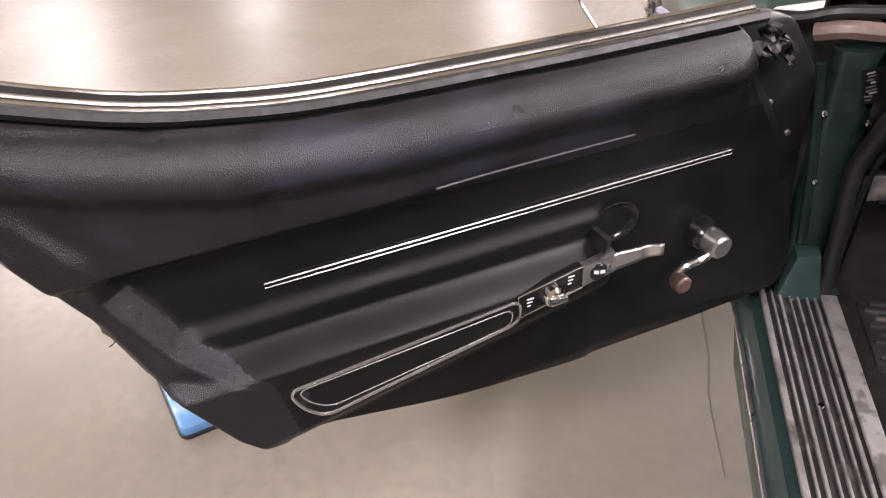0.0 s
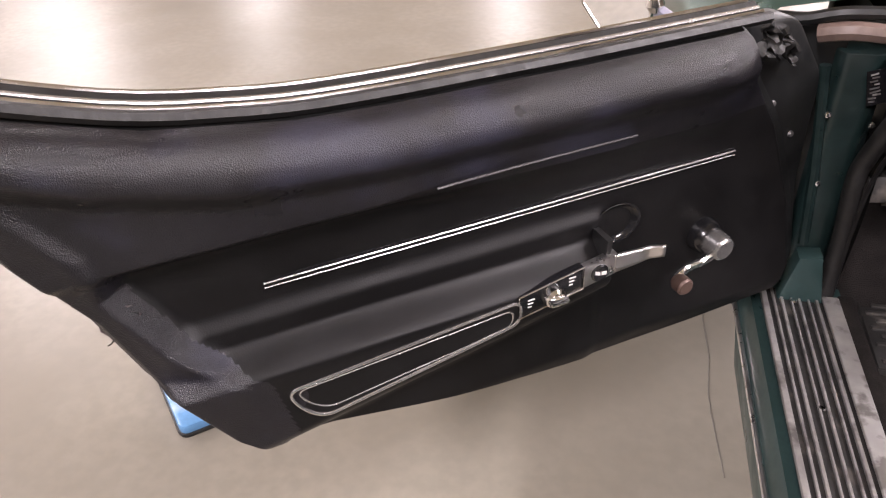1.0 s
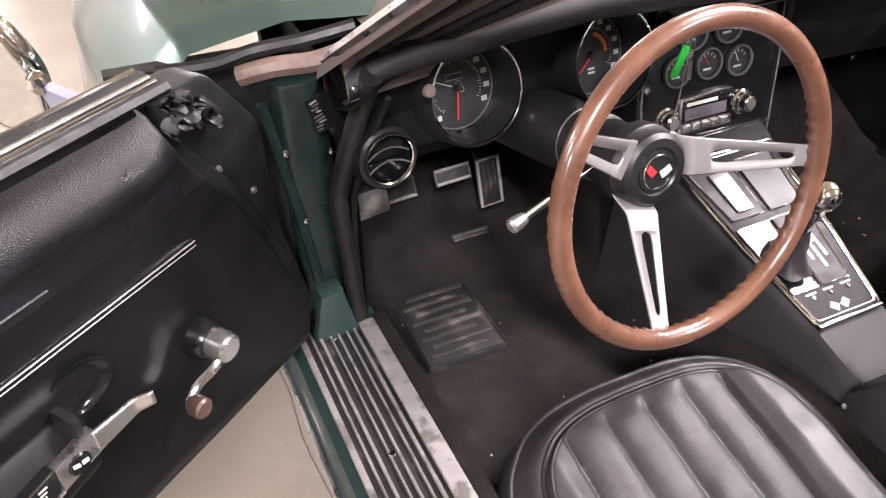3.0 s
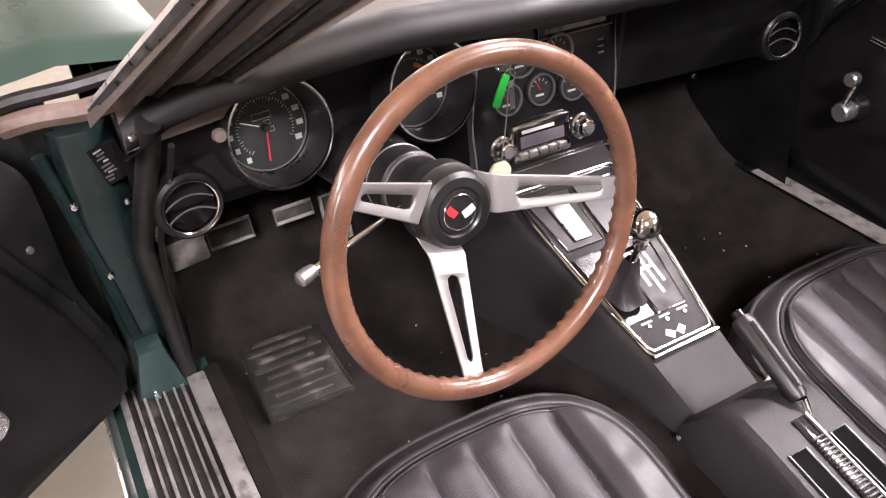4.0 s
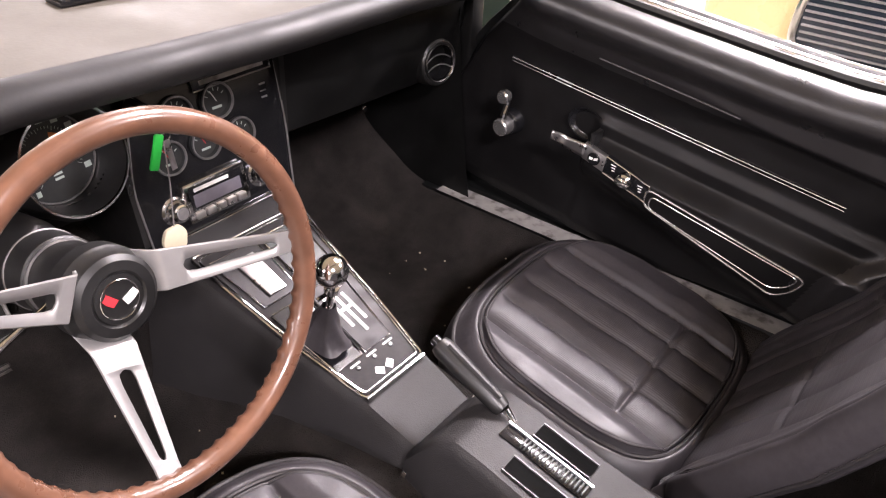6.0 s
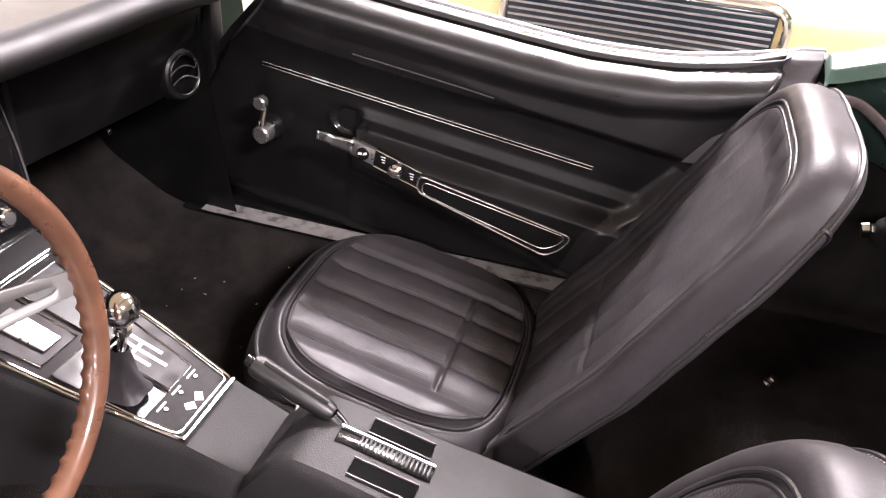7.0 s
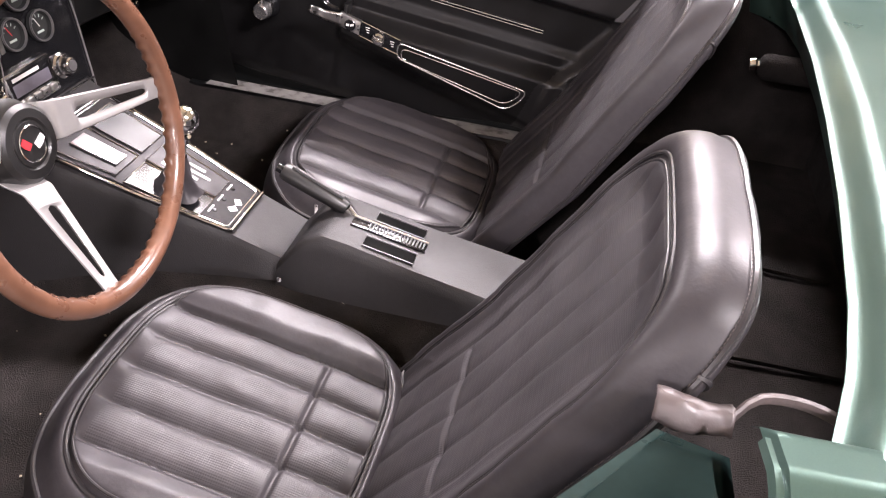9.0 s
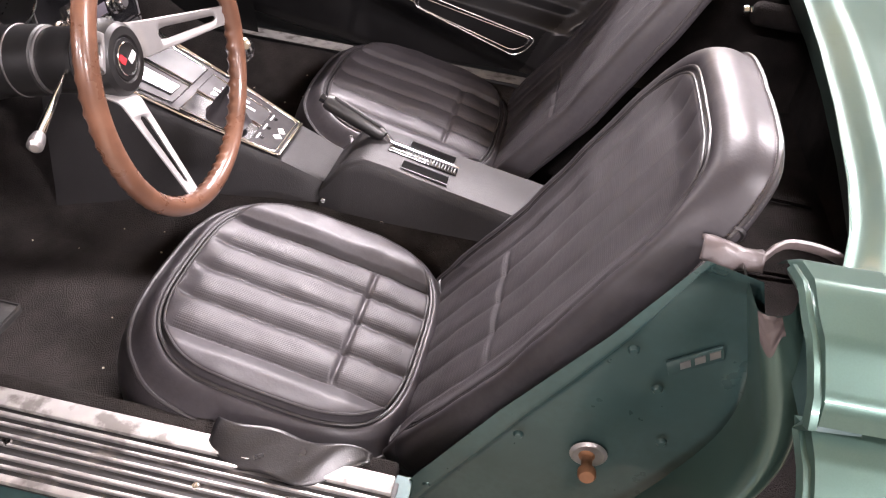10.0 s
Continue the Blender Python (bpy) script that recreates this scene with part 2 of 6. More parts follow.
MIRROR = material("mirror_glass", (0.85, 0.85, 0.84), 0.03, 1.0, vary=0.02, rough_vary=0.01)
DIAL = material("matt_black_dial", (0.02, 0.021, 0.021), 0.5, vary=0.2)
MARK = material("pale_green_dial_marks", (0.42, 0.48, 0.44), 0.6, vary=0.1)
RED = material("red_enamel", (0.55, 0.03, 0.04), 0.4, vary=0.1)
ORANGE = material("orange_dial_band", (0.75, 0.22, 0.05), 0.5, vary=0.1)
WHITE = material("white_enamel", (0.72, 0.70, 0.68), 0.45, vary=0.06)
GREEN_TAG = material("bright_green_plastic_tag", (0.02, 0.42, 0.05), 0.4, vary=0.08)
IVORY = material("ivory_plastic_tag", (0.62, 0.55, 0.40), 0.5, vary=0.12)
RUST = material("rusty_steel", (0.30, 0.15, 0.08), 0.6, 0.5, vary=0.4, scale=60)
LCD = material("grey_radio_display", (0.12, 0.11, 0.13), 0.25, vary=0.1)
DIFFUSER = glow("lit_lamp_diffuser", (1.0, 0.93, 0.92), 14.0)

# ---- the hall ----
part("ground", box((-16, -14, -0.2), (18, 24, 0)), CONCRETE, smooth=0)
tagged(bpy.data.objects["ground"], "sealed beige concrete workshop floor with faint stains", "floor", kind="structure")
for nm, p, q in (("wall_north", (-16, 24, 0), (18, 24.3, CEIL)), ("wall_south", (-16, -14.3, 0), (18, -14, CEIL)),
                 ("wall_west", (-16.3, -14, 0), (-16, 24, CEIL)), ("wall_east", (18, -14, 0), (18.3, 24, CEIL))):
    tagged(part(nm, box(p, q), WALL, smooth=0), "plain cream painted workshop wall", "wall", kind="structure")
tagged(part("ceiling", box((-16.3, -14.3, CEIL), (18.3, 24.3, CEIL + 0.2)), CEILING, smooth=0), "plain tan workshop ceiling", "ceiling", kind="structure")


def ceiling_light(x, y):
    t = thing("ceiling_light", pose(x, y, CEIL), "white rectangular ceiling light panel, lit", "ceiling light", "ceiling lights of the workshop")
    part("housing", box((-0.36, -0.96, -0.08), (0.36, 0.96, -0.002), 0.01), WHITE, t)
    part("diffuser", box((-0.33, -0.93, -0.088), (0.33, 0.93, -0.082)), DIFFUSER, t, smooth=0)
    lamp = bpy.data.lights.new("panel_light", "AREA")
    lamp.shape, lamp.size, lamp.size_y, lamp.energy, lamp.color = "RECTANGLE", 0.66, 1.86, LAMP_W, (1.0, 0.895, 0.955)
    o = new("panel_light", lamp)
    o.parent = t
    o.location = (0, 0, -0.1)


for x, y in LAMPS:
    ceiling_light(x, y)

# ---- car doors ----
WORN_KNOB = material("worn_brown_knob", (0.13, 0.085, 0.07), 0.4, 0.5, vary=0.3, scale=60)
FRONT_EDGE = [(-0.288, -0.149), (-0.232, -0.162), (-0.111, -0.130), (0.026, -0.074), (0.098, -0.025), (0.155, 0.010), (0.178, 0.012)]
REAR_EDGE = [(-0.222, 0.594), (-0.214, 0.630), (-0.198, 0.658), (-0.165, 0.688), (-0.056, 0.748), (0.033, 0.778), (0.117, 0.826), (0.200, 0.860), (0.262, 0.875)]
TOP_EDGE = [(-0.03, 0.163), (0.24, 0.166), (0.45, 0.171), (0.55, 0.176), (0.68, 0.196), (0.78, 0.228), (0.88, 0.268)]
BOLSTER = [(0.0, 0.128), (0.46, 0.131), (0.625, 0.142), (0.737, 0.172), (0.80, 0.200), (0.88, 0.235)]
ARM_LOW = [(0.15, -0.098), (0.33, -0.132), (0.58, -0.176), (0.66, -0.19)]
RECESS = [(-0.30, 0.590), (-0.19, 0.615), (-0.096, 0.635), (-0.086, 0.652), (-0.034, 0.700), (0.047, 0.742), (0.070, 0.742), (0.10, 0.752), (0.16, 0.79), (0.26, 0.83)]


def panel_depth(u, v):
    """How far the moulded door panel stands in from its flat middle."""
    vb = curve(BOLSTER, u)
    top = curve(TOP_EDGE, u)
    fade = smooth(-0.03, 0.06, u)
    if v > vb:
        k = min(1.0, (v - vb) / max(top - vb, 1e-4))
        up = 0.010 + 0.044 * math.sqrt(max(0.0, 1 - k ** 2.2))
    else:
        up = 0.054 - 0.021 * smooth(0, 0.034, vb - v)
        crisp = smooth(0.22, 0.50, u)
        up *= smooth(0.052 * crisp + 0.005 * (1 - crisp), 0.078 * crisp + 0.105 * (1 - crisp), v)
    up *= 0.35 + 0.65 * fade
    edge = curve(RECESS, v)
    rear = 0.044 * smooth(edge - 0.018, edge + 0.026, u) * smooth(-0.30, -0.20, v + 0.25 * smooth(0.62, 0.70, u))
    rear -= 0.018 * smooth(0.075, 0.0, curve(REAR_EDGE, v) - u) * smooth(0.5, 0.6, u)
    low = curve(ARM_LOW, u)
    arm = 0.013 * smooth(-0.018, -0.042, v) + 0.035 * smooth(-0.058, -0.092, v)
    arm *= smooth(0.180, 0.206, u)
    arm *= 1 - 0.85 * smooth(low + 0.004, low - 0.055, v)
    d = max(up, arm)
    h = 0.016
    d2 = max(rear, 0)
    k = max(h - abs(d - d2), 0) / h
    d = max(d, d2) + k * k * h * 0.25
    d -= 0.010 * smooth(0.04, 0.0, v + 0.292) * (1 - smooth(0.3, 0.6, u))
    return d


def door_point(s, r):
    v0 = -0.288 + r * (0.178 + 0.288)
    a = (curve(FRONT_EDGE, v0), v0)
    v1 = -0.222 + r * (0.262 + 0.222)
    b = (curve(REAR_EDGE, v1), v1)
    u = a[0] + (b[0] - a[0]) * s
    v = a[1] + (b[1] - a[1]) * s
    lo, hi = v, curve(TOP_EDGE, u)
    bend = -0.034 * math.sin(math.pi * s) * (1 - r)
    straight = 0.178 + (0.262 - 0.178) * s
    return u, v + r * r * (hi - straight) + bend


# worn: the door's vinyl; the open door's has the bluish sheen painted in.
def car_door(name, m, sg, label, worn):
    d = thing(name, m, label, "car door")

    def short(u):
        """The closed door's pad ends a little earlier."""
        return u if sg > 0 or u < 0.7 else 0.7 + (u - 0.7) * 0.77

    def at(u, v, w):
        return Vector((u, sg * w, v))

    def on(u, v, lift=0.0):
        return at(u, v, panel_depth(u, v) + lift)

    def skin(s, r):
        u, v = door_point(s, r)
        u = short(u)
        w = panel_depth(u, v)
        e = min(s * 0.98, (1 - s) * 0.98, r * 0.47)
        w -= 0.016 * (1 - smooth(0, 0.012, e)) + 0.020 * (1 - smooth(0, 0.030, 1 - s)) * smooth(0.10, 0.20, v)
        return at(u, v, w + 0.0012 * noise.noise((u * 9, v * 9, 3.1)))
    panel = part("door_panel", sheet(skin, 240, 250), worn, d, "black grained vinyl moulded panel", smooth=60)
    # Faces inside the recess take a darker, less glossy vinyl than the pad.
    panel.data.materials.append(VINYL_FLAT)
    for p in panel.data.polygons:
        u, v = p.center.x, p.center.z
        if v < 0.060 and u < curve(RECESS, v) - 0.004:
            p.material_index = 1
    rim = [door_point(i / 24, 0) for i in range(25)] + [door_point(1, j / 14) for j in range(1, 15)] + [door_point(1 - i / 24, 1) for i in range(1, 25)] + [door_point(0, 1 - j / 14) for j in range(1, 14)]
    rim = [(short(u), v) for u, v in rim]
    wide = [(u - 0.02 * (1 - smooth(-0.1, 0.3, u)), v) for u, v in rim]
    part("door_shell", prism(wide, -0.052 * sg, -0.018 * sg, "xzy", 0.004), BLACK_METAL, d, "black painted inner steel")
    outer = [(u - (0.05 if sg > 0 else -0.01) * (1 - smooth(-0.1, 0.2, u)) - 0.006 * smooth(0.6, 0.8, u), v - (0.0 if sg > 0 else 0.03) * smooth(0.0, -0.25, v) + (0.006 if v < -0.2 else 0) - (0.035 if v > curve(TOP_EDGE, u) - 0.03 else 0)) for u, v in rim]
    part("outer_skin", prism(outer, -0.125 * sg, -0.053 * sg, "xzy", 0.015, 4), GREEN, d, "glossy green painted skin")
    # window slot and bright rails along the top
    us = [-0.035 + i * 0.0155 for i in range(60)]
    line = [(u, (curve(TOP_EDGE, u - 0.03) + curve(TOP_EDGE, u) + curve(TOP_EDGE, u + 0.03)) / 3) for u in us]
    part("window_felt", tube([at(u, v + 0.001, -0.012) for u, v in line], 0.007, 6), DARK_RUBBER, d, "black felt window seal")
    for k, (w, up, r, mt) in enumerate(((-0.026, 0.004, 0.0026, CHROME), (-0.035, 0.006, 0.0030, TRIM), (-0.045, 0.007, 0.0045, DARK_RUBBER), (-0.055, 0.009, 0.0030, CHROME))):
        part("belt_moulding", tube([at(u, v + up, w) for u, v in line], r, 8), mt, d, "bright metal moulding")
    part("belt_cap", tube([at(u, v - 0.006, -0.042) for u, v in line], 0.018, 8, flat=0.7), DARK_RUBBER, d)
    # thin pull strip in the upper pad
    part("pad_strip", tube([on(0.172 + 0.0125 * i, 0.075 + 0.0001 * i, 0.001) for i in range(21)], 0.0018, 6), PIPING, d)
    # long bright strip
    n = 40
    trim = part("trim_strip", joined(tube([on(0.612 * i / n, 0.0028, 0.003) for i in range(n + 1)], 0.0011, 6),
                                     tube([on(0.612 * i / n, -0.0030, 0.003) for i in range(n + 1)], 0.0009, 6)), TRIM, d, "long ribbed chrome strip")
    part("strip_channel", tube([on(0.612 * i / n, 0, -0.001) for i in range(n + 1)], 0.0068, 6, flat=0.3), GLOSS_BLACK, trim)
    # arm rest insert with double bright outline
    outline = rounded([(0.330, -0.094), (0.618, -0.117), (0.606, -0.147), (0.582, -0.170), (0.332, -0.127)], 0.022, 6)
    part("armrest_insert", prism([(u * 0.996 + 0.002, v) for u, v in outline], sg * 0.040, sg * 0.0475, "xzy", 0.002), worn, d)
    loop = [at(u, v, 0.0485) for u, v in outline]
    part("armrest_trim", tube(loop, 0.0021, 8, True), TRIM, d, "chrome outline")
    cu, cv = 0.475, -0.131
    part("armrest_trim", tube([at(cu + (u - cu) * 0.93, cv + (v - cv) * 0.72, 0.0475) for u, v in outline], 0.0013, 6, True), TRIM, d, "chrome outline")
    # lock plate, knob, handle
    plate = part("lock_plate", prism([(0.246, -0.072), (0.334, -0.088), (0.334, -0.120), (0.246, -0.104)], sg * 0.036, sg * 0.049, "xzy", 0.002), GLOSS_BLACK, d, "black plate with chrome border")
    part("plate_border", tube([at(u, v, 0.0495) for u, v in ((0.246, -0.072), (0.334, -0.088), (0.334, -0.120), (0.246, -0.104))], 0.0016, 6, True), CHROME, plate)
    for u, v in ((0.318, -0.101), (0.262, -0.087)):
        for j in range(3):
            part("mark", box((u - 0.005 + 0.002 * j, sg * 0.0494 - 0.0004, v - 0.001 - 0.005 * (j - 1)), (u + 0.004, sg * 0.0494 + 0.0004, v + 0.0005 - 0.005 * (j - 1))), WHITE, plate, smooth=0)
    knob = part("lock_knob", moved(lathe([(0, 0.016), (0.010, 0.016), (0.0135, 0.012), (0.0145, 0.002), (0.0145, 0)], 28), Matrix.Translation(at(0.290, -0.096, 0.049)) @ Euler((-sg * math.pi / 2, 0, 0)).to_matrix().to_4x4()), CHROME, d, "chrome turn knob")
    part("knob_grip", moved(box((-0.013, -0.004, 0), (0.013, 0.004, 0.010), 0.003), Matrix.Translation(at(0.290, -0.096, 0.062)) @ Euler((-sg * math.pi / 2, 0, 0)).to_matrix().to_4x4()), CHROME, knob)
    badge = part("badge_plate", prism([(0.200, -0.066), (0.246, -0.074), (0.246, -0.104), (0.200, -0.096)], sg * 0.038, sg * 0.0505, "xzy", 0.002), BRUSHED, d, "brushed aluminium end plate")
    part("badge_disc", moved(lathe([(0, 0.003), (0.0105, 0.003), (0.012, 0.0015), (0.012, 0)], 24), Matrix.Translation(at(0.224, -0.087, 0.050)) @ Euler((-sg * math.pi / 2, 0, 0)).to_matrix().to_4x4()), GLOSS_BLACK, badge, "round black badge")
    for k in (-1, 1):
        part("badge_mark", prism(((0.224 + k * 0.001, -0.089), (0.224 + k * 0.008, -0.088 + 0.002 * k), (0.224 + k * 0.008, -0.083 + 0.002 * k), (0.224 + k * 0.001, -0.084)), sg * 0.0530, sg * 0.0536, "xzy"), WHITE, badge, smooth=0)
    lever = part("release_handle", sheet(lambda s, t: at(curve([(0, 0.203), (0.6, 0.163), (0.75, 0.153), (1, 0.141)], s), curve([(0, -0.081), (0.6, -0.083), (1, -0.071)], s) + (t - 0.5) * curve([(0, 0.026), (1, 0.016)], s), curve([(0, 0.049), (0.6, 0.047), (0.75, 0.051), (1, 0.066)], s)), 18, 4), BRUSHED, d, "brushed aluminium release lever")
    sol = lever.modifiers.new("thick", "SOLIDIFY")
    sol.thickness, sol.offset = 0.004, 0
    part("handle_cup", moved(lathe([(0.0, 0.0), (0.020, 0.001), (0.030, 0.004), (0.034, 0.008), (0.037, 0.0085)], 32), Matrix.Translation(at(0.176, -0.055, 0.001)) @ Euler((-sg * math.pi / 2, 0, 0)).to_matrix().to_4x4() @ Matrix.Diagonal((1.0, 0.8, 1, 1))), GLOSS_BLACK, d, "dark hollow behind the lever")
    part("arm_end_fin", prism([(0.204, -0.048), (0.212, -0.048), (0.214, -0.076), (0.206, -0.076)], sg * 0.010, sg * 0.046, "xzy", 0.002), PLASTIC, d)
    # window crank
    turn = Euler((-sg * math.pi / 2, 0, 0)).to_matrix().to_4x4()
    k0 = panel_depth(0.035, -0.118)
    part("crank_escutcheon", moved(lathe([(0, 0.020), (0.020, 0.020), (0.024, 0.014), (0.026, 0)], 32), Matrix.Translation(at(0.028, -0.118, k0)) @ turn), GLOSS_BLACK, d, "black plastic collar")
    crank = part("window_crank", moved(lathe([(0, 0.024), (0.013, 0.0245), (0.0165, 0.022), (0.0185, 0.014), (0.0185, 0.0)], 32), Matrix.Translation(at(0.026, -0.120, k0 + 0.020)) @ turn), TRIM, d, "chrome window crank")
    reach = (0.058, -0.040) if sg > 0 else (-0.006, 0.062)
    part("crank_arm", tube(fine([at(0.026, -0.120, k0 + 0.036), at(0.026 + reach[0] * 0.35, -0.120 + reach[1] * 0.35, k0 + 0.034), at(0.026 + reach[0] * 0.7, -0.120 + reach[1] * 0.7, k0 + 0.024), at(0.026 + reach[0], -0.120 + reach[1], k0 + 0.024)], 0.006), 0.0058, 10), CHROME, crank)
    part("crank_knob", moved(lathe([(0, 0.022), (0.010, 0.022), (0.0125, 0.019), (0.0125, 0.006), (0.009, 0.0)], 28), Matrix.Translation(at(0.026 + reach[0], -0.120 + reach[1], k0 + 0.026)) @ turn), TRIM if sg < 0 else WORN_KNOB, crank, "turned knob")
    return d


def basis(o, u, v):
    u = Vector(u).normalized()
    y = Vector(v).cross(u).normalized()
    z = u.cross(y)
    m = Matrix((u, y, z)).transposed().to_4x4()
    m.translation = o
    return m


DOOR_L = basis((-0.8175, 0.9672, 0.721), (-0.4929, -0.3632, -0.014), (0, 0, 1))
DOOR_R = basis((0.574, 0.962, 0.718), (0.012, -0.606, -0.082), (0, 0, 1))
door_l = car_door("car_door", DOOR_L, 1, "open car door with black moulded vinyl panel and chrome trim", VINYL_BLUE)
door_r = car_door("car_door", DOOR_R, -1, "closed car door with black moulded vinyl panel and chrome trim", VINYL)
# rear top pad end of the closed door, and torn trim and latch of the open one
part("latch_tab", sheet(lambda s, t: Vector((0.736 + 0.034 * s + 0.005 * math.sin(13 * t), 0.014 + 0.008 * math.sin(9 * s + 5 * t) - 0.008 * s, 0.026 - 0.036 * t + 0.006 * math.sin(8 * s + 4 * t))), 12, 14), RUBBER, door_l, "torn crumpled grey trim end")
bm = sheet(lambda s, t: Vector((-0.012 - 0.080 * s + 0.005 * math.sin(11 * t), -0.014 + 0.005 * math.sin(14 * s + 9 * t) + 0.004 * math.sin(27 * s - 12 * t) + 0.016 * (1 - s), 0.162 - 0.045 * s * s - 0.050 * t * (1 - 0.4 * s) + 0.004 * math.sin(17 * s + 3 * t))), 18, 14)
part("corner_seal", bm, DARK_RUBBER, door_l, "perished rubber seal at the front corner")
part("hinge_end", prism(rounded([(-0.015, 0.155), (-0.10, 0.15), (-0.165, 0.06), (-0.165, -0.10), (-0.20, -0.26), (-0.16, -0.28), (-0.10, -0.05), (-0.02, 0.08)], 0.02), -0.075, -0.028, "xzy", 0.006), BLACK_METAL, door_l, "black steel hinge end")
for u, v in ((-0.085, 0.035), (-0.13, -0.02), (-0.15, -0.12)):
    part("screw", moved(lathe([(0, 0.004), (0.004, 0.003), (0.005, 0)], 10), Matrix.Translation((u, -0.028, v)) @ Euler((-math.pi / 2, 0, 0)).to_matrix().to_4x4()), DULL_ALU, door_l)


# ---- seats ----
def squared(s, t, n):
    """The square drawn in to a rounded outline; a higher n has tighter corners."""
    e = max(abs(s), abs(t))
    if e < 1e-6:
        return 0.0, 0.0
    f = 1 / (abs(s / e) ** n + abs(t / e) ** n) ** (1 / n)
    return s * f, t * f


HALF, SHIFT = 0.120, -0.006
SEAMS = [SHIFT + HALF * k / 2 for k in (-2, -1, 0, 1, 2)]


def pleats(a, puff):
    """Four rounded pleats between thin sewn valleys."""
    x = (a - SHIFT + HALF) / (HALF / 2)
    if x < -0.12 or x > 4.12:
        return 0.0
    if x < 0 or x > 4:
        return -puff * (1 - max(-x, x - 4) / 0.12)
    x = 2 * (x % 1) - 1
    return -puff * abs(x) ** 3.2


def cushion_top(a, b, e):
    h = 0.012 * (1 - (a / 0.21) ** 2) - 0.012 * max(0, -b / 0.19) ** 2
    run = smooth(0.172, 0.140, b)
    h += pleats(a, 0.0095) * run * smooth(0.84, 0.79, e)
    if abs(a - SHIFT) < HALF:
        h -= 0.0058 * math.exp(-((b + 0.074) / 0.0044) ** 2) * smooth(HALF, HALF - 0.010, abs(a - SHIFT))
    h += 0.012 * smooth(0.118, 0.155, abs(a - SHIFT)) * smooth(0.86, 0.80, e)
    h -= 0.007 * math.exp(-((e - 0.83) / 0.018) ** 2)
    h -= 0.030 * smooth(0.84, 1.0, e) ** 1.4
    h += 0.0024 * noise.noise((a * 14, b * 14, 1.7)) + 0.0012 * noise.noise((a * 36, b * 36, 4.0))
    return h


def back_face(a, s, e):
    h = 0.006 * smooth(0.70, 0.82, e)
    h += pleats(a, 0.0032) * smooth(0.84, 0.76, e)
    if abs(a - SHIFT) < HALF:
        h -= 0.0035 * math.exp(-((s - 0.178) / 0.0056) ** 2) * smooth(HALF, HALF - 0.01, abs(a - SHIFT))
    h -= 0.005 * math.exp(-((e - 0.845) / 0.012) ** 2)
    u = min(1.0, max(0.0, (e - 0.855) / 0.145))
    h += 0.007 * math.sin(math.pi * u) - 0.038 * (1 - math.sqrt(1 - u * u))
    h += 0.0022 * noise.noise((a * 13, s * 13, 8.7)) + 0.0012 * noise.noise((a * 30, s * 30, 2.7))
    return h


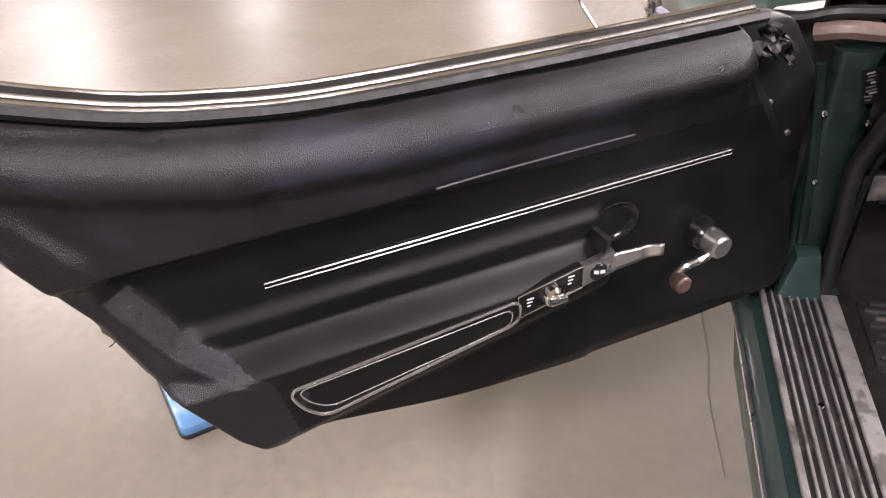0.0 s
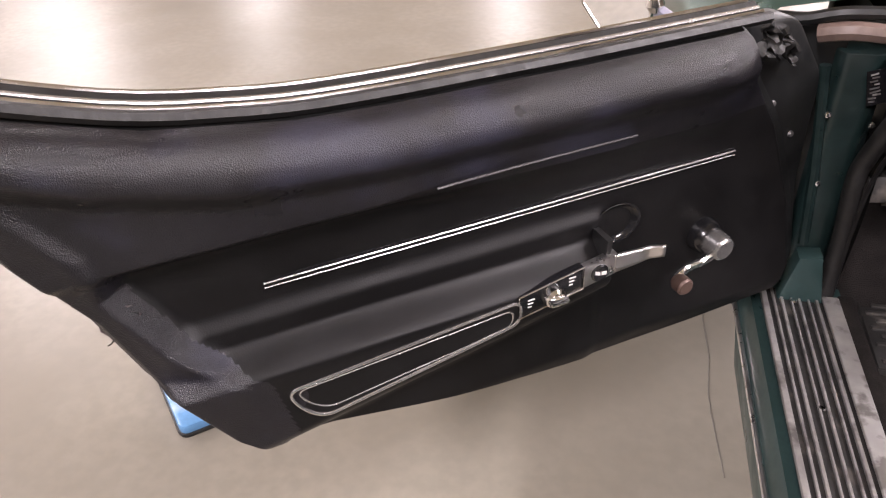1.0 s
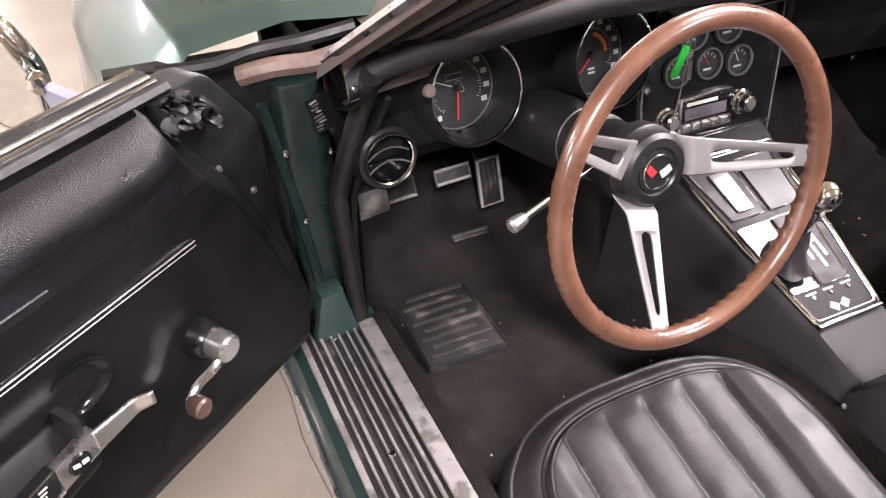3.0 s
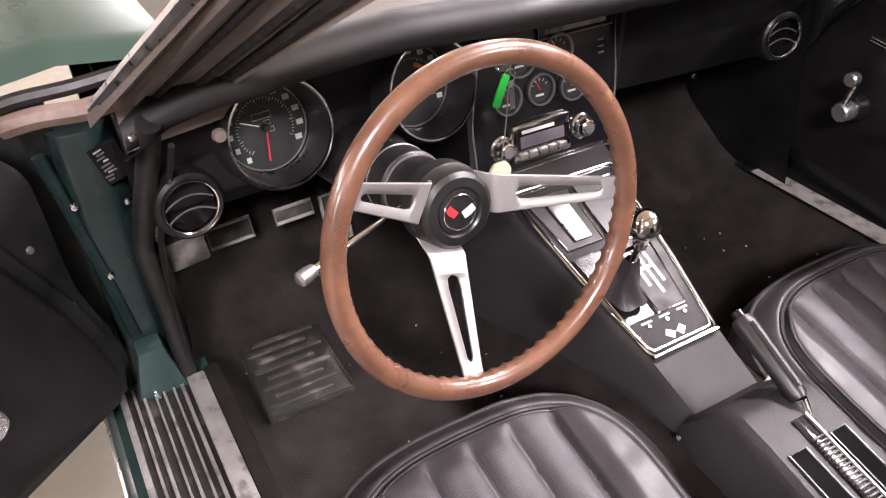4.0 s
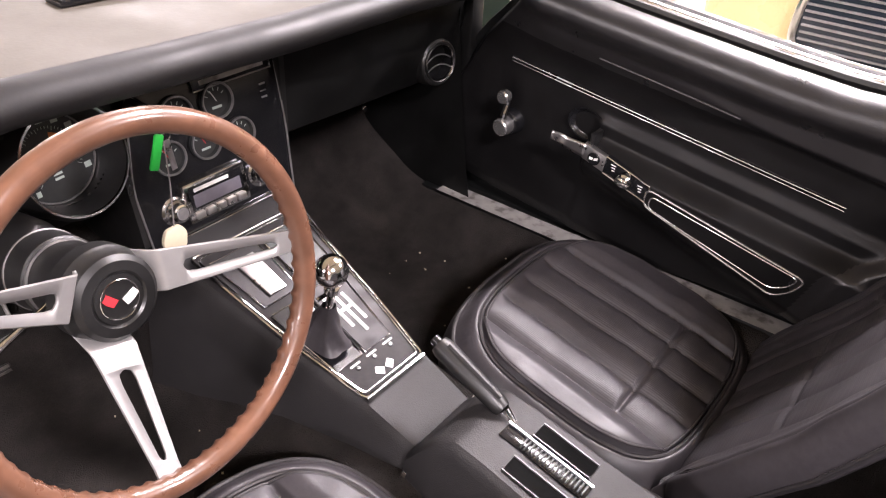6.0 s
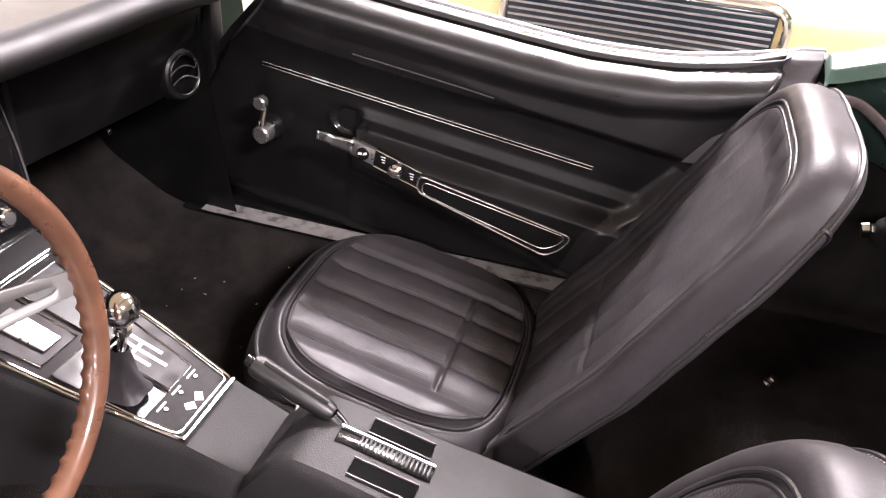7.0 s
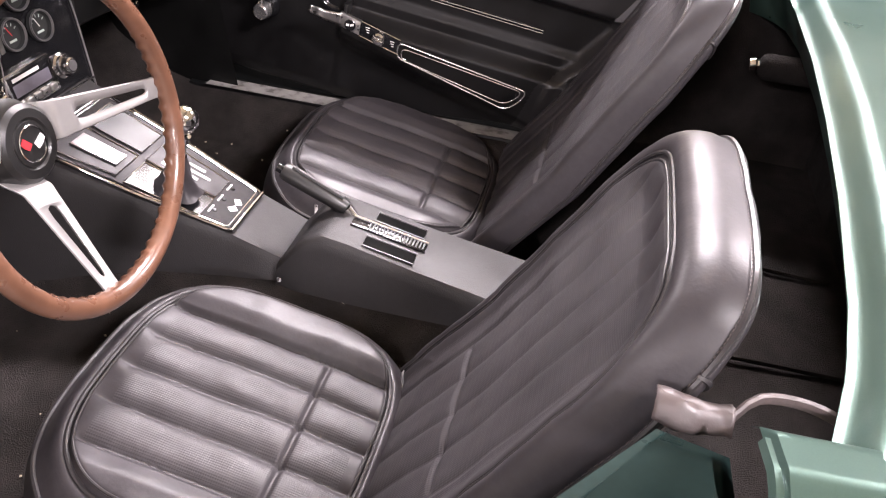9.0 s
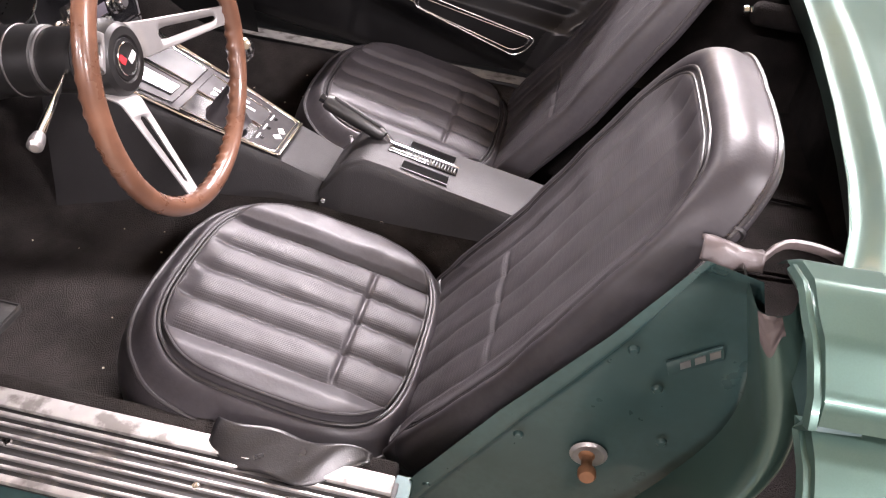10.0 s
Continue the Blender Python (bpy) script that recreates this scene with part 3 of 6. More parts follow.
def bucket_seat(m, label):
    seat = thing("bucket_seat", m, label, "car seat", "pair of bucket seats")
    ca, cb = 0.229, 0.207

    def cpos(s, t, lift=0.0, grow=1.0):
        x, y = squared(s, t, 3.5)
        a, b = x * ca * grow, y * cb * grow
        e = max(abs(s), abs(t))
        return Vector((a, b + 0.012 * (1 - s * s) * max(0, t), cushion_top(a, b, e) + lift))
    n = 190
    bm = sheet(lambda s, t: cpos(2 * s - 1, 2 * t - 1), n, n)
    cush = part("cushion", bm, LEATHER, seat, "pleated black vinyl cushion", smooth=80)
    cush.data.materials.append(WEAVE)
    for p in cush.data.polygons:
        c = p.center
        if abs(c.x - SHIFT) < HALF and -0.150 < c.y < 0.150:
            p.material_index = 1

    def loop(e, k=120):
        out = []
        for i in range(k):
            q = 4 * i / k
            r = q % 1 * 2 - 1
            out.append(((r, 1), (1, -r), (-r, -1), (-1, r))[int(q)])
        return [(s * e, t * e) for s, t in out]
    edge = loop(1.0, 160)

    def side(i, j):
        s, t = edge[int(round(i * 160)) % 160]
        p = cpos(s, t)
        k = j
        out = 1 + 0.045 * math.sin(math.pi * min(1, k * 1.15)) - 0.05 * k * k
        wob = 0.004 * noise.noise((s * 3, t * 3, k * 2))
        return Vector((p.x * (out + wob), p.y * (out + wob), p.z - 0.128 * k))
    part("cushion_side", sheet(side, 160, 12, True), LEATHER, seat, "smooth black vinyl side band", smooth=80)
    for e, r, up in ((0.985, 0.0036, 0.000), (0.838, 0.0034, 0.0015), (0.808, 0.0022, 0.000)):
        part("piping", tube([cpos(s, t, up) for s, t in loop(e, 160)], r, 8, True), PIPING, cush)
    # backrest, reclined
    lean = Matrix.Translation((0, -0.196, -0.035)) @ Euler((radians(17.2), 0, 0)).to_matrix().to_4x4()
    bl = 0.594

    def bpos(s, t, lift=0.0):
        x, y = squared(s, t, 4.6 if t > 0 else 20)
        up = bl * (y + 1) / 2
        wide = 0.200 - 0.012 * smooth(0.25, 0.57, up)
        e = max(abs(s), abs(t) if t > 0 else 0)
        a = x * wide
        h = back_face(a, up, e) + lift
        return lean @ Vector((a, h + 0.02 * smooth(0.25, 0.0, up), up))
    back = part("backrest", sheet(lambda s, t: bpos(2 * s - 1, 2 * t - 1), n, n), LEATHER, seat, "pleated black vinyl backrest", smooth=80)
    back.data.materials.append(WEAVE)
    inv = lean.inverted()
    for p in back.data.polygons:
        c = inv @ p.center
        if abs(c.x) < 0.150 and 0.02 < c.z < 0.50:
            p.material_index = 1

    def rim(i, j):
        s, t = edge[int(round(i * 160)) % 160]
        p = inv @ bpos(s, t)
        mid = Vector((0, p.y, bl / 2))
        d = p - mid
        grow = 1 + 0.018 * math.sin(math.pi * min(1, j * 1.15)) - 0.13 * (1 - math.sqrt(max(0.0, 1 - j * j)))
        wob = 0.005 * noise.noise((s * 4, t * 4, j * 2.5))
        q = mid + d * (grow + wob)
        return lean @ Vector((q.x, p.y - (0.014 + 0.008 * smooth(0.0, 0.45, p.z)) * j, q.z))
    part("backrest_side", sheet(rim, 160, 14, True), LEATHER, seat, "smooth black vinyl backrest border", smooth=80)
    heart = lean @ Vector((0, -0.075, bl * 0.52))
    part("back_cover", sheet(lambda i, j: rim(i, 1.0).lerp(heart, j * 0.995) + Vector((0, -0.010 * math.sin(math.pi * j * 0.5), 0)), 160, 10, True), LEATHER, seat, smooth=60)
    for e, r, up in ((0.858, 0.0026, 0.0010), (0.830, 0.0017, 0.0004)):
        pts = [(s, t) for s, t in loop(e, 160)]
        pts = [(s, t if t > 0 else t * 0.97 / e) for s, t in pts]
        part("piping", tube([bpos(s, t, up) for s, t in pts], r, 8, True), PIPING, back)
    ids = [i for i in range(160) if edge[i][1] > -0.93]
    band = []
    for i in ids:
        band.append(rim(i / 160, 0.14))
    start = max(range(len(ids) - 1), key=lambda q: ids[q + 1] - ids[q]) + 1
    band = band[start:] + band[:start] if ids[-1] - ids[0] != len(ids) - 1 else band
    part("border_seam", tube(band, 0.0030, 6), PIPING, back)
    for sg in (-1, 1):
        i = min(range(160), key=lambda q: abs(edge[q][0] - sg) + abs(edge[q][1] - 0.86))
        part("tuck_seam", tube([rim(i / 160, 0.05 + 0.9 * k / 8) + Vector((0, 0, 0.001)) for k in range(9)], 0.0030, 6), PIPING, back, "sewn tuck at the shoulder")
    stitch = []
    for off in (0.04, 0.24):
        for i in ids:
            for f in (0.0, 0.5):
                p = rim(i / 160, off).lerp(rim(((i + 1) % 160) / 160, off), f)
                d = (rim(((i + 1) % 160) / 160, off) - rim(i / 160, off)) * 0.28
                if d.length > 1e-4:
                    stitch.append(tube([p, p + d], 0.0008, 4))
    part("stitching", joined(*stitch), THREAD, back, "grey stitching", smooth=0)
    for x in (-0.16, 0.16):
        part("seat_rail", box((x - 0.015, -0.20, -0.165), (x + 0.015, 0.18, -0.118), 0.004), BLACK_METAL, seat)
    for x in (-0.20, 0.20):
        part("recline_hinge", moved(lathe([(0, 0.008), (0.010, 0.008), (0.013, 0.004), (0.013, 0)], 20), Matrix.Translation((x, -0.215, -0.06)) @ Euler((0, math.copysign(math.pi / 2, x), 0)).to_matrix().to_4x4()), CHROME, seat, "chrome hinge stud")
    return seat


SEAT = pose(-0.335, 0.592, 0.418, 10.5, 0, 0)
driver_seat = bucket_seat(SEAT, "black pleated vinyl bucket seat with piped edges")
passenger_seat = copy_thing(driver_seat, pose(0.342, 0.578, 0.414, 10.5, 0, 0) @ Matrix.Scale(1.045, 4))

# ---- body round the seats ----
def structure(name, bm, mat_, label, category, smooth_=35):
    return tagged(part(name, bm, mat_, smooth=smooth_), label, category, kind="structure")


FLOOR_LINE = [(-0.24, 0.44), (0.24, 0.43), (0.30, 0.31), (1.14, 0.312), (1.20, 0.325), (1.32, 0.40), (1.42, 0.56), (1.50, 0.80)]


def floor_at(s, t):
    y = -0.24 + 1.74 * t
    x = max(-0.60 + 1.18 * s, -0.535 - 0.065 * smooth(0.42, 0.46, y))
    tunnel = 0.09 * smooth(0.20, 0.10, abs(x)) * smooth(0.25, 0.35, y)
    rise = 0.05 * smooth(-0.52, -0.60, x) + 0.078 * smooth(0.44, 0.54, x)
    return Vector((x, y, curve(FLOOR_LINE, y) + tunnel + rise * smooth(0.25, 0.4, y) + 0.004 * noise.noise((x * 6, y * 6, 0))))


structure("car_floor", sheet(floor_at, 60, 90), CARPET, "worn black carpet over the car floor", "carpet", 60)
for pts in (((-0.06, -0.02), (-0.06, -0.20)), ((0.185, -0.02), (0.17, -0.21))):
    structure("carpet_seam", tube(fine([(pts[0][0], pts[0][1] + 0.10, 0.434), (pts[0][0], pts[0][1], 0.442), (pts[1][0], pts[1][1], 0.446)], 0.02), 0.004, 6), CARPET, "raised black carpet seam", "carpet")
structure("rear_bulkhead", box((-0.58, -0.30, 0.40), (0.62, -0.235, 0.80), 0.01), CARPET, "black carpeted bulkhead behind the seats", "bulkhead")
structure("side_lining", box((0.60, -0.28, 0.40), (0.63, 0.34, 0.78), 0.01), CARPET, "black carpeted side behind the passenger seat", "side lining")
structure("scuttle", box((-0.62, 1.46, 0.30), (0.62, 1.50, 0.86), 0.005), BLACK_METAL, "black painted bulkhead behind the dashboard", "bulkhead")
for p, ax in (((0.424, -0.03, 0.70), "wall"), ((0.380, 0.0235, 0.437), "floor")):
    b = thing("anchor_bolt", pose(*p, 75 if ax == "wall" else 15, 0, 0), "chrome anchor bolt on the black carpet", "bolt", "anchor bolts behind the seats")
    part("washer", lathe([(0, 0.003), (0.008, 0.003), (0.011, 0.001), (0.011, -0.008)], 24), CHROME, b)
    part("head", lathe([(0, 0.013), (0.006, 0.012), (0.008, 0.008), (0.008, 0.004)], 6), CHROME, b)
structure("bolt_boss", box((0.405, -0.24, 0.675), (0.443, -0.036, 0.722), 0.018, 4), CARPET, "carpeted boss on the bulkhead", "bulkhead")

BROWN_RUBBER = material("brown_perished_rubber", (0.135, 0.094, 0.078), 0.5, vary=0.3, scale=20, bump=0.4, bump_scale=50, depth=0.003)

# sills
SILL = pose(-0.64, 0.76, 0.40, 0, 0, 0.8)
sill = thing("door_sill", SILL, "ribbed worn aluminium sill plate over a green sill", "door sill")
part("sill_body", prism([(-0.060, -0.20), (-0.084, -0.050), (-0.072, -0.010), (0.07, -0.006), (0.075, -0.16)], -0.38, 0.385, "xzy", 0.0), GREEN_SATIN, sill, "green painted sill")
part("tread_plate", box((-0.058, -0.365, -0.008), (0.056, 0.365, -0.001), 0.001), WORN_ALU, sill, "worn black-painted aluminium plate").data.materials.clear()
bpy.data.objects["tread_plate"].data.materials.append(MAT_RUBBER)
for k, (x, w, h) in enumerate(((-0.055, 0.0045, 0.006), (-0.040, 0.0019, 0.004), (-0.028, 0.0024, 0.004), (-0.013, 0.0016, 0.004), (-0.001, 0.0020, 0.004), (0.013, 0.0017, 0.004), (0.025, 0.0026, 0.005))):
    part("tread_rib", box((x - w, -0.362, -0.002), (x + w, 0.362, h), 0.0012), WORN_ALU, sill, "worn bright rib")
part("carpet_edge_strip", box((0.034, -0.36, -0.001), (0.060, 0.345, 0.007), 0.003), BRUSHED, sill, "bright aluminium carpet edge").data.materials.clear()
bpy.data.objects["carpet_edge_strip"].data.materials.append(SCUFFED)
part("carpet_lip", box((0.060, -0.36, -0.03), (0.085, 0.36, 0.002), 0.006), CARPET, sill, "worn carpet edge")
for y in (0.091, -0.14, -0.33, 0.33):
    part("screw", moved(lathe([(0, 0.003), (0.004, 0.0025), (0.0055, 0)], 12), Matrix.Translation((-0.010, y, 0.002))), CHROME, sill)
part("rocker_trim", tube([(-0.086, -0.38, -0.052), (-0.086, 0.385, -0.052)], 0.005, 8), BRUSHED, sill, "bright rocker moulding")
sill2 = thing("door_sill", pose(0.575, 0.75, 0.40, 0, 0, 0.5), "black sill with a bright aluminium edge strip", "door sill")
part("sill_body", box((-0.03, -0.42, -0.2), (0.10, 0.40, -0.004), 0.004), BLACK_METAL, sill2)
part("carpet_edge_strip", sheet(lambda s, t: Vector((-0.040 + 0.044 * s, -0.42 + 0.77 * t, 0.0025 + 0.0015 * noise.noise((s * 3, t * 40, 2)))), 3, 40), SCUFFED, sill2, "dented bright aluminium strip")

# rear jamb with its striker, behind the open door
jamb = thing("rear_door_jamb", pose(0, 0, 0), "dull green painted door jamb with striker pin and bolts", "door jamb")
JX = -0.556
edge_f = [(0.440, 0.28), (0.378, 0.41), (0.300, 0.555), (0.215, 0.695), (0.160, 0.802)]
edge_r = [(0.20, 0.24), (0.115, 0.40), (0.066, 0.506), (0.050, 0.60), (0.072, 0.70), (0.110, 0.795)]


def jamb_face(s, t):
    a = Vector((curve([(i / 4, p[0]) for i, p in enumerate(edge_f)], t), curve([(i / 4, p[1]) for i, p in enumerate(edge_f)], t)))
    b = Vector((curve([(i / 5, p[0]) for i, p in enumerate(edge_r)], t), curve([(i / 5, p[1]) for i, p in enumerate(edge_r)], t)))
    p = a.lerp(b, s)
    hollow = 0.016 * smooth(0.10, 0.17, s) * smooth(1.0, 0.90, s) * smooth(1.0, 0.93, t)
    return Vector((JX - 0.012 + hollow - 0.004 * s, p.x, p.y))


part("jamb_panel", sheet(jamb_face, 60, 60), GREEN_SATIN, jamb, "dull green pressed panel", smooth=50)
POST_IN = [(0.0, -0.650, 0.200, 0.36), (0.2, -0.645, 0.125, 0.50), (0.4, -0.640, 0.088, 0.583), (0.5, -0.635, 0.076, 0.622), (0.6, -0.630, 0.074, 0.659), (0.7, -0.622, 0.081, 0.693), (0.82, -0.615, 0.096, 0.733), (0.92, -0.606, 0.111, 0.773), (1.0, -0.600, 0.120, 0.795)]
POST_OUT = [(0.0, -0.662, 0.165, 0.36), (0.2, -0.656, 0.092, 0.52), (0.4, -0.650, 0.061, 0.610), (0.5, -0.645, 0.052, 0.637), (0.6, -0.640, 0.050, 0.672), (0.7, -0.632, 0.058, 0.715), (0.82, -0.622, 0.067, 0.750), (0.92, -0.610, 0.080, 0.774), (1.0, -0.600, 0.094, 0.797)]


def along(rows, t):
    return Vector([sum(curve([(r[0], r[k]) for r in rows], min(1, max(0, t + d))) for d in (-0.06, -0.03, 0, 0.03, 0.06)) / 5 for k in (1, 2, 3)])


def post_face(s, t):
    """A rounded post: in from the panel, over its face, and back towards the body."""
    a, b = along(POST_IN, t), along(POST_OUT, t)
    if s < 0.2:
        return a + Vector((0.060 * (1 - s / 0.2) ** 1.3, 0.004 * (1 - s / 0.2), 0))
    if s > 0.8:
        k = (s - 0.8) / 0.2
        return b + Vector((0.030 * k ** 1.3, -0.012 * k, 0.010 * k))
    k = (s - 0.2) / 0.6
    return a.lerp(b, k) + Vector((-0.008, 0.003, 0)) * max(0.0, math.sin(math.pi * k)) ** 0.7


part("jamb_post", sheet(post_face, 40, 60), GREEN, jamb, "smooth green rounded post", smooth=60)
for y, z in ((0.190, 0.682), (0.155, 0.637), (0.129, 0.562), (0.274, 0.522), (0.364, 0.393)):
    part("bolt", moved(lathe([(0, 0.004), (0.0035, 0.004), (0.0055, 0.002), (0.006, 0)], 14), Matrix.Translation((JX - 0.010, y, z)) @ Euler((0, -math.pi / 2, 0)).to_matrix().to_4x4()), GREEN_SATIN, jamb)
pin = part("striker_pin", moved(lathe([(0, 0.040), (0.008, 0.040), (0.010, 0.037), (0.010, 0.030), (0.006, 0.028), (0.006, 0.010), (0.009, 0.006), (0.009, 0)], 20), Matrix.Translation((JX, 0.195, 0.505)) @ Euler((0, -math.pi / 2 + 0.2, 0)).to_matrix().to_4x4()), RUST, jamb, "rusty striker pin")
part("striker_washer", moved(lathe([(0, 0.003), (0.017, 0.003), (0.019, 0.001), (0.021, 0)], 28), Matrix.Translation((JX - 0.002, 0.193, 0.505)) @ Euler((0, -math.pi / 2, 0)).to_matrix().to_4x4()), DULL_ALU, pin, "steel washer")
tagpl = part("data_plate", prism([(0.148, 0.652), (0.106, 0.688), (0.112, 0.704), (0.155, 0.668)], JX - 0.001, JX - 0.004, "yzx", 0.0006), GREEN_SATIN, jamb, "small painted-over data plate")
for k in range(3):
    part("mark", prism([(0.140 - 0.011 * k, 0.664 + 0.010 * k), (0.132 - 0.011 * k, 0.671 + 0.010 * k), (0.135 - 0.011 * k, 0.679 + 0.010 * k), (0.143 - 0.011 * k, 0.672 + 0.010 * k)], JX - 0.0035, JX - 0.0050, "yzx"), DULL_ALU, tagpl, smooth=0)
seal = thing("rubber_seal", pose(0, 0, 0), "perished grey rubber seal on top of the jamb", "rubber seal")
part("seal_block", sheet(lambda s, t: Vector((-0.524 - 0.015 * t - 0.004 * math.sin(5 * s), 0.158 - 0.056 * s, 0.792 + 0.005 * math.sin(3 * t) - 0.010 * t * t - 0.006 * s + 0.004 * math.sin(6 * s) * (1 - t) + 0.0012 * noise.noise((s * 5, t * 5, 0)))), 20, 10), RUBBER, seal)
seal.children[0].modifiers.new("thick", "SOLIDIFY").thickness = 0.006
part("seal_strap", tube(fine([(-0.530, 0.105, 0.786), (-0.512, 0.085, 0.797), (-0.506, 0.05, 0.795), (-0.510, 0.02, 0.787), (-0.52, 0.0, 0.778)], 0.008), 0.006, 8, flat=0.5), RUBBER, seal)
part("post_cap", sheet(lambda s, t: post_face(0.24 + 0.44 * s, 1.0 - (0.10 + 0.03 * math.sin(5 * s)) * t) + Vector((-0.0020 - 0.0015 * noise.noise((s * 4, t * 5, 2)), 0.0015, 0.001)), 20, 14), RUBBER, seal, "torn mauve rubber cap over the post", smooth=60)

# rear deck and quarter panels
DECK_EDGE = [(-0.6, 0.075), (-0.55, 0.045), (-0.47, 0.02), (-0.38, 0.002), (-0.2, -0.022), (0.0, -0.042), (0.2, -0.056), (0.42, -0.062), (0.52, -0.052), (0.57, -0.028), (0.60, 0.005), (0.62, 0.035)]
deck = thing("rear_body", pose(0, 0, 0), "glossy metallic green rear deck and quarter panels", "car body")


def deck_top(s, t):
    x = -0.60 + 1.22 * s
    y0 = curve(DECK_EDGE, x)
    if t < 0.12:
        k = t / 0.12
        return Vector((x, y0 - 0.030 * (1 - k), 0.735 + (0.066 + 0.050 * smooth(0.42, 0.62, x)) * k))
    k = (t - 0.12) / 0.88
    y = y0 - 1.3 * k ** 1.8
    crown = 0.030 * smooth(0, 0.04, y0 - y) + 0.03 * smooth(0.04, 0.5, y0 - y) - 0.10 * smooth(0.5, 1.3, y0 - y)
    return Vector((x, y, 0.801 + 0.050 * smooth(0.42, 0.62, x) + crown * (1 - 0.3 * abs(x))))


part("deck", sheet(deck_top, 60, 60), GREEN, deck, smooth=60)
QUARTER = [(0, -0.545, 0.801), (0.06, -0.56, 0.818), (0.16, -0.60, 0.828), (0.26, -0.655, 0.815), (0.31, -0.690, 0.788), (0.335, -0.697, 0.766), (0.343, -0.682, 0.760), (0.352, -0.682, 0.755), (0.36, -0.705, 0.752), (0.42, -0.737, 0.735), (0.55, -0.80, 0.66), (0.70, -0.845, 0.53), (0.85, -0.855, 0.38), (1.0, -0.80, 0.20)]


def quarter(side):
    def f(s, t):
        x = curve([(q[0], q[1]) for q in QUARTER], t)
        z = curve([(q[0], q[2]) for q in QUARTER], t)
        y0 = 0.092 - 0.012 * smooth(0.2, 0.4, t) + 0.10 * smooth(0.6, 1.0, t)
        y = y0 - 1.4 * s ** 1.5
        inset = 0.012 * (1 - smooth(0, 0.01, s))
        return Vector((side * (abs(x) - inset + 0.06 * smooth(0.2, 0.9, s) * smooth(0.2, 0.5, t)), y - (0.0 if side < 0 else 0.030), z - inset + (0.0 if side < 0 else (0.050 + 0.035 * smooth(0.02, 0.25, s)) * smooth(0.5, 0.2, t)) + 0.02 * smooth(0, 0.5, s)))
    return sheet(f, 40, 90)


part("quarter_panel", quarter(-1), GREEN, deck, smooth=50)
part("quarter_panel", quarter(1), GREEN, deck, smooth=50)
part("body_edge", tube([Vector((-curve([(q[0], -q[1]) for q in QUARTER], i / 40) , 0.090 - 0.012 * smooth(0.2, 0.4, i / 40) + 0.10 * smooth(0.6, 1.0, i / 40), curve([(q[0], q[2]) for q in QUARTER], i / 40) - 0.010)) for i in range(3, 41)], 0.006, 6), GREEN, deck)
part("gutter", prism([(-0.70, 0.74), (-0.60, 0.74), (-0.60, 0.80), (-0.66, 0.80)], 0.04, 0.075, "xzy"), GREEN_SATIN, deck)
pv = part("deck_pivot", moved(lathe([(0, 0.006), (0.010, 0.006), (0.013, 0.002), (0.013, 0)], 20), Matrix.Translation((0.600, 0.040, 0.866)) @ Euler((math.pi / 2, 0, 0.3)).to_matrix().to_4x4()), GREEN_SATIN, deck, "green pivot bush")
strap = thing("lock_pillar_trim", pose(0, 0, 0), "grey vinyl trim at the closed door's rear end", "trim")
COVER = [(0.0, 0.618, 0.0, 0.862), (0.12, 0.612, 0.0, 0.872), (0.30, 0.590, 0.002, 0.862), (0.42, 0.572, 0.006, 0.838), (0.65, 0.562, 0.040, 0.785), (1.0, 0.552, 0.110, 0.690)]
part("trim_cover", sheet(lambda s, t: Vector((curve([(c[0], c[1]) for c in COVER], t) - 0.003 * math.sin(math.pi * s), 0.112 - 0.050 * s + curve([(c[0], c[2]) for c in COVER], t), curve([(c[0], c[3]) for c in COVER], t) + 0.006 * s)), 10, 30), LEATHER, strap, smooth=60)
part("trim_strap", tube(fine([(0.575, 0.066, 0.836), (0.570, 0.040, 0.826), (0.562, 0.005, 0.824), (0.530, -0.020, 0.815), (0.500, -0.040, 0.802)], 0.008), 0.008, 8, flat=0.5), RUBBER, strap)

structure("kick_panel", sheet(lambda s, t: Vector((0.556 - 0.012 * math.sin(3 * t) + 0.02 * s, 1.02 + 0.46 * s + 0.06 * t, 0.33 + 0.50 * t)), 16, 16), BLACK_PAD, "black vinyl kick panel below the dashboard", "kick panel", 60)
structure("dash_end", box((0.572, 1.06, 0.58), (0.61, 1.50, 0.872), 0.008), BLACK_PAD, "black vinyl end of the dashboard", "dashboard end")
structure("lower_door_lining", box((0.600, 0.30, 0.33), (0.62, 1.12, 0.44), 0.004), BLACK_METAL, "black lower edge behind the closed door", "lining")

# front jamb, fender and cowl
front = thing("front_door_jamb", pose(0, 0, 0), "green painted hinge post with rubber seals, shade put into its colour", "door jamb")
part("hinge_post", prism(rounded([(-0.690, 1.200), (-0.672, 1.130), (-0.622, 1.128), (-0.600, 1.160), (-0.600, 1.22)], 0.012), 0.385, 0.800, "xyz", 0.004), POST_GREEN, front, "green steel post with shade put into its colour")
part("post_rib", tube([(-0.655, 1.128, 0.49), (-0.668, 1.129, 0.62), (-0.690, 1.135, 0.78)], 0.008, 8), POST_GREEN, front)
part("post_foot", prism([(-0.690, 0.375), (-0.678, 0.400), (-0.662, 0.480), (-0.628, 0.484), (-0.612, 0.405), (-0.60, 0.375)], 1.095, 1.135, "xzy", 0.003, 2), GREEN_SATIN, front, "lighter green foot block")
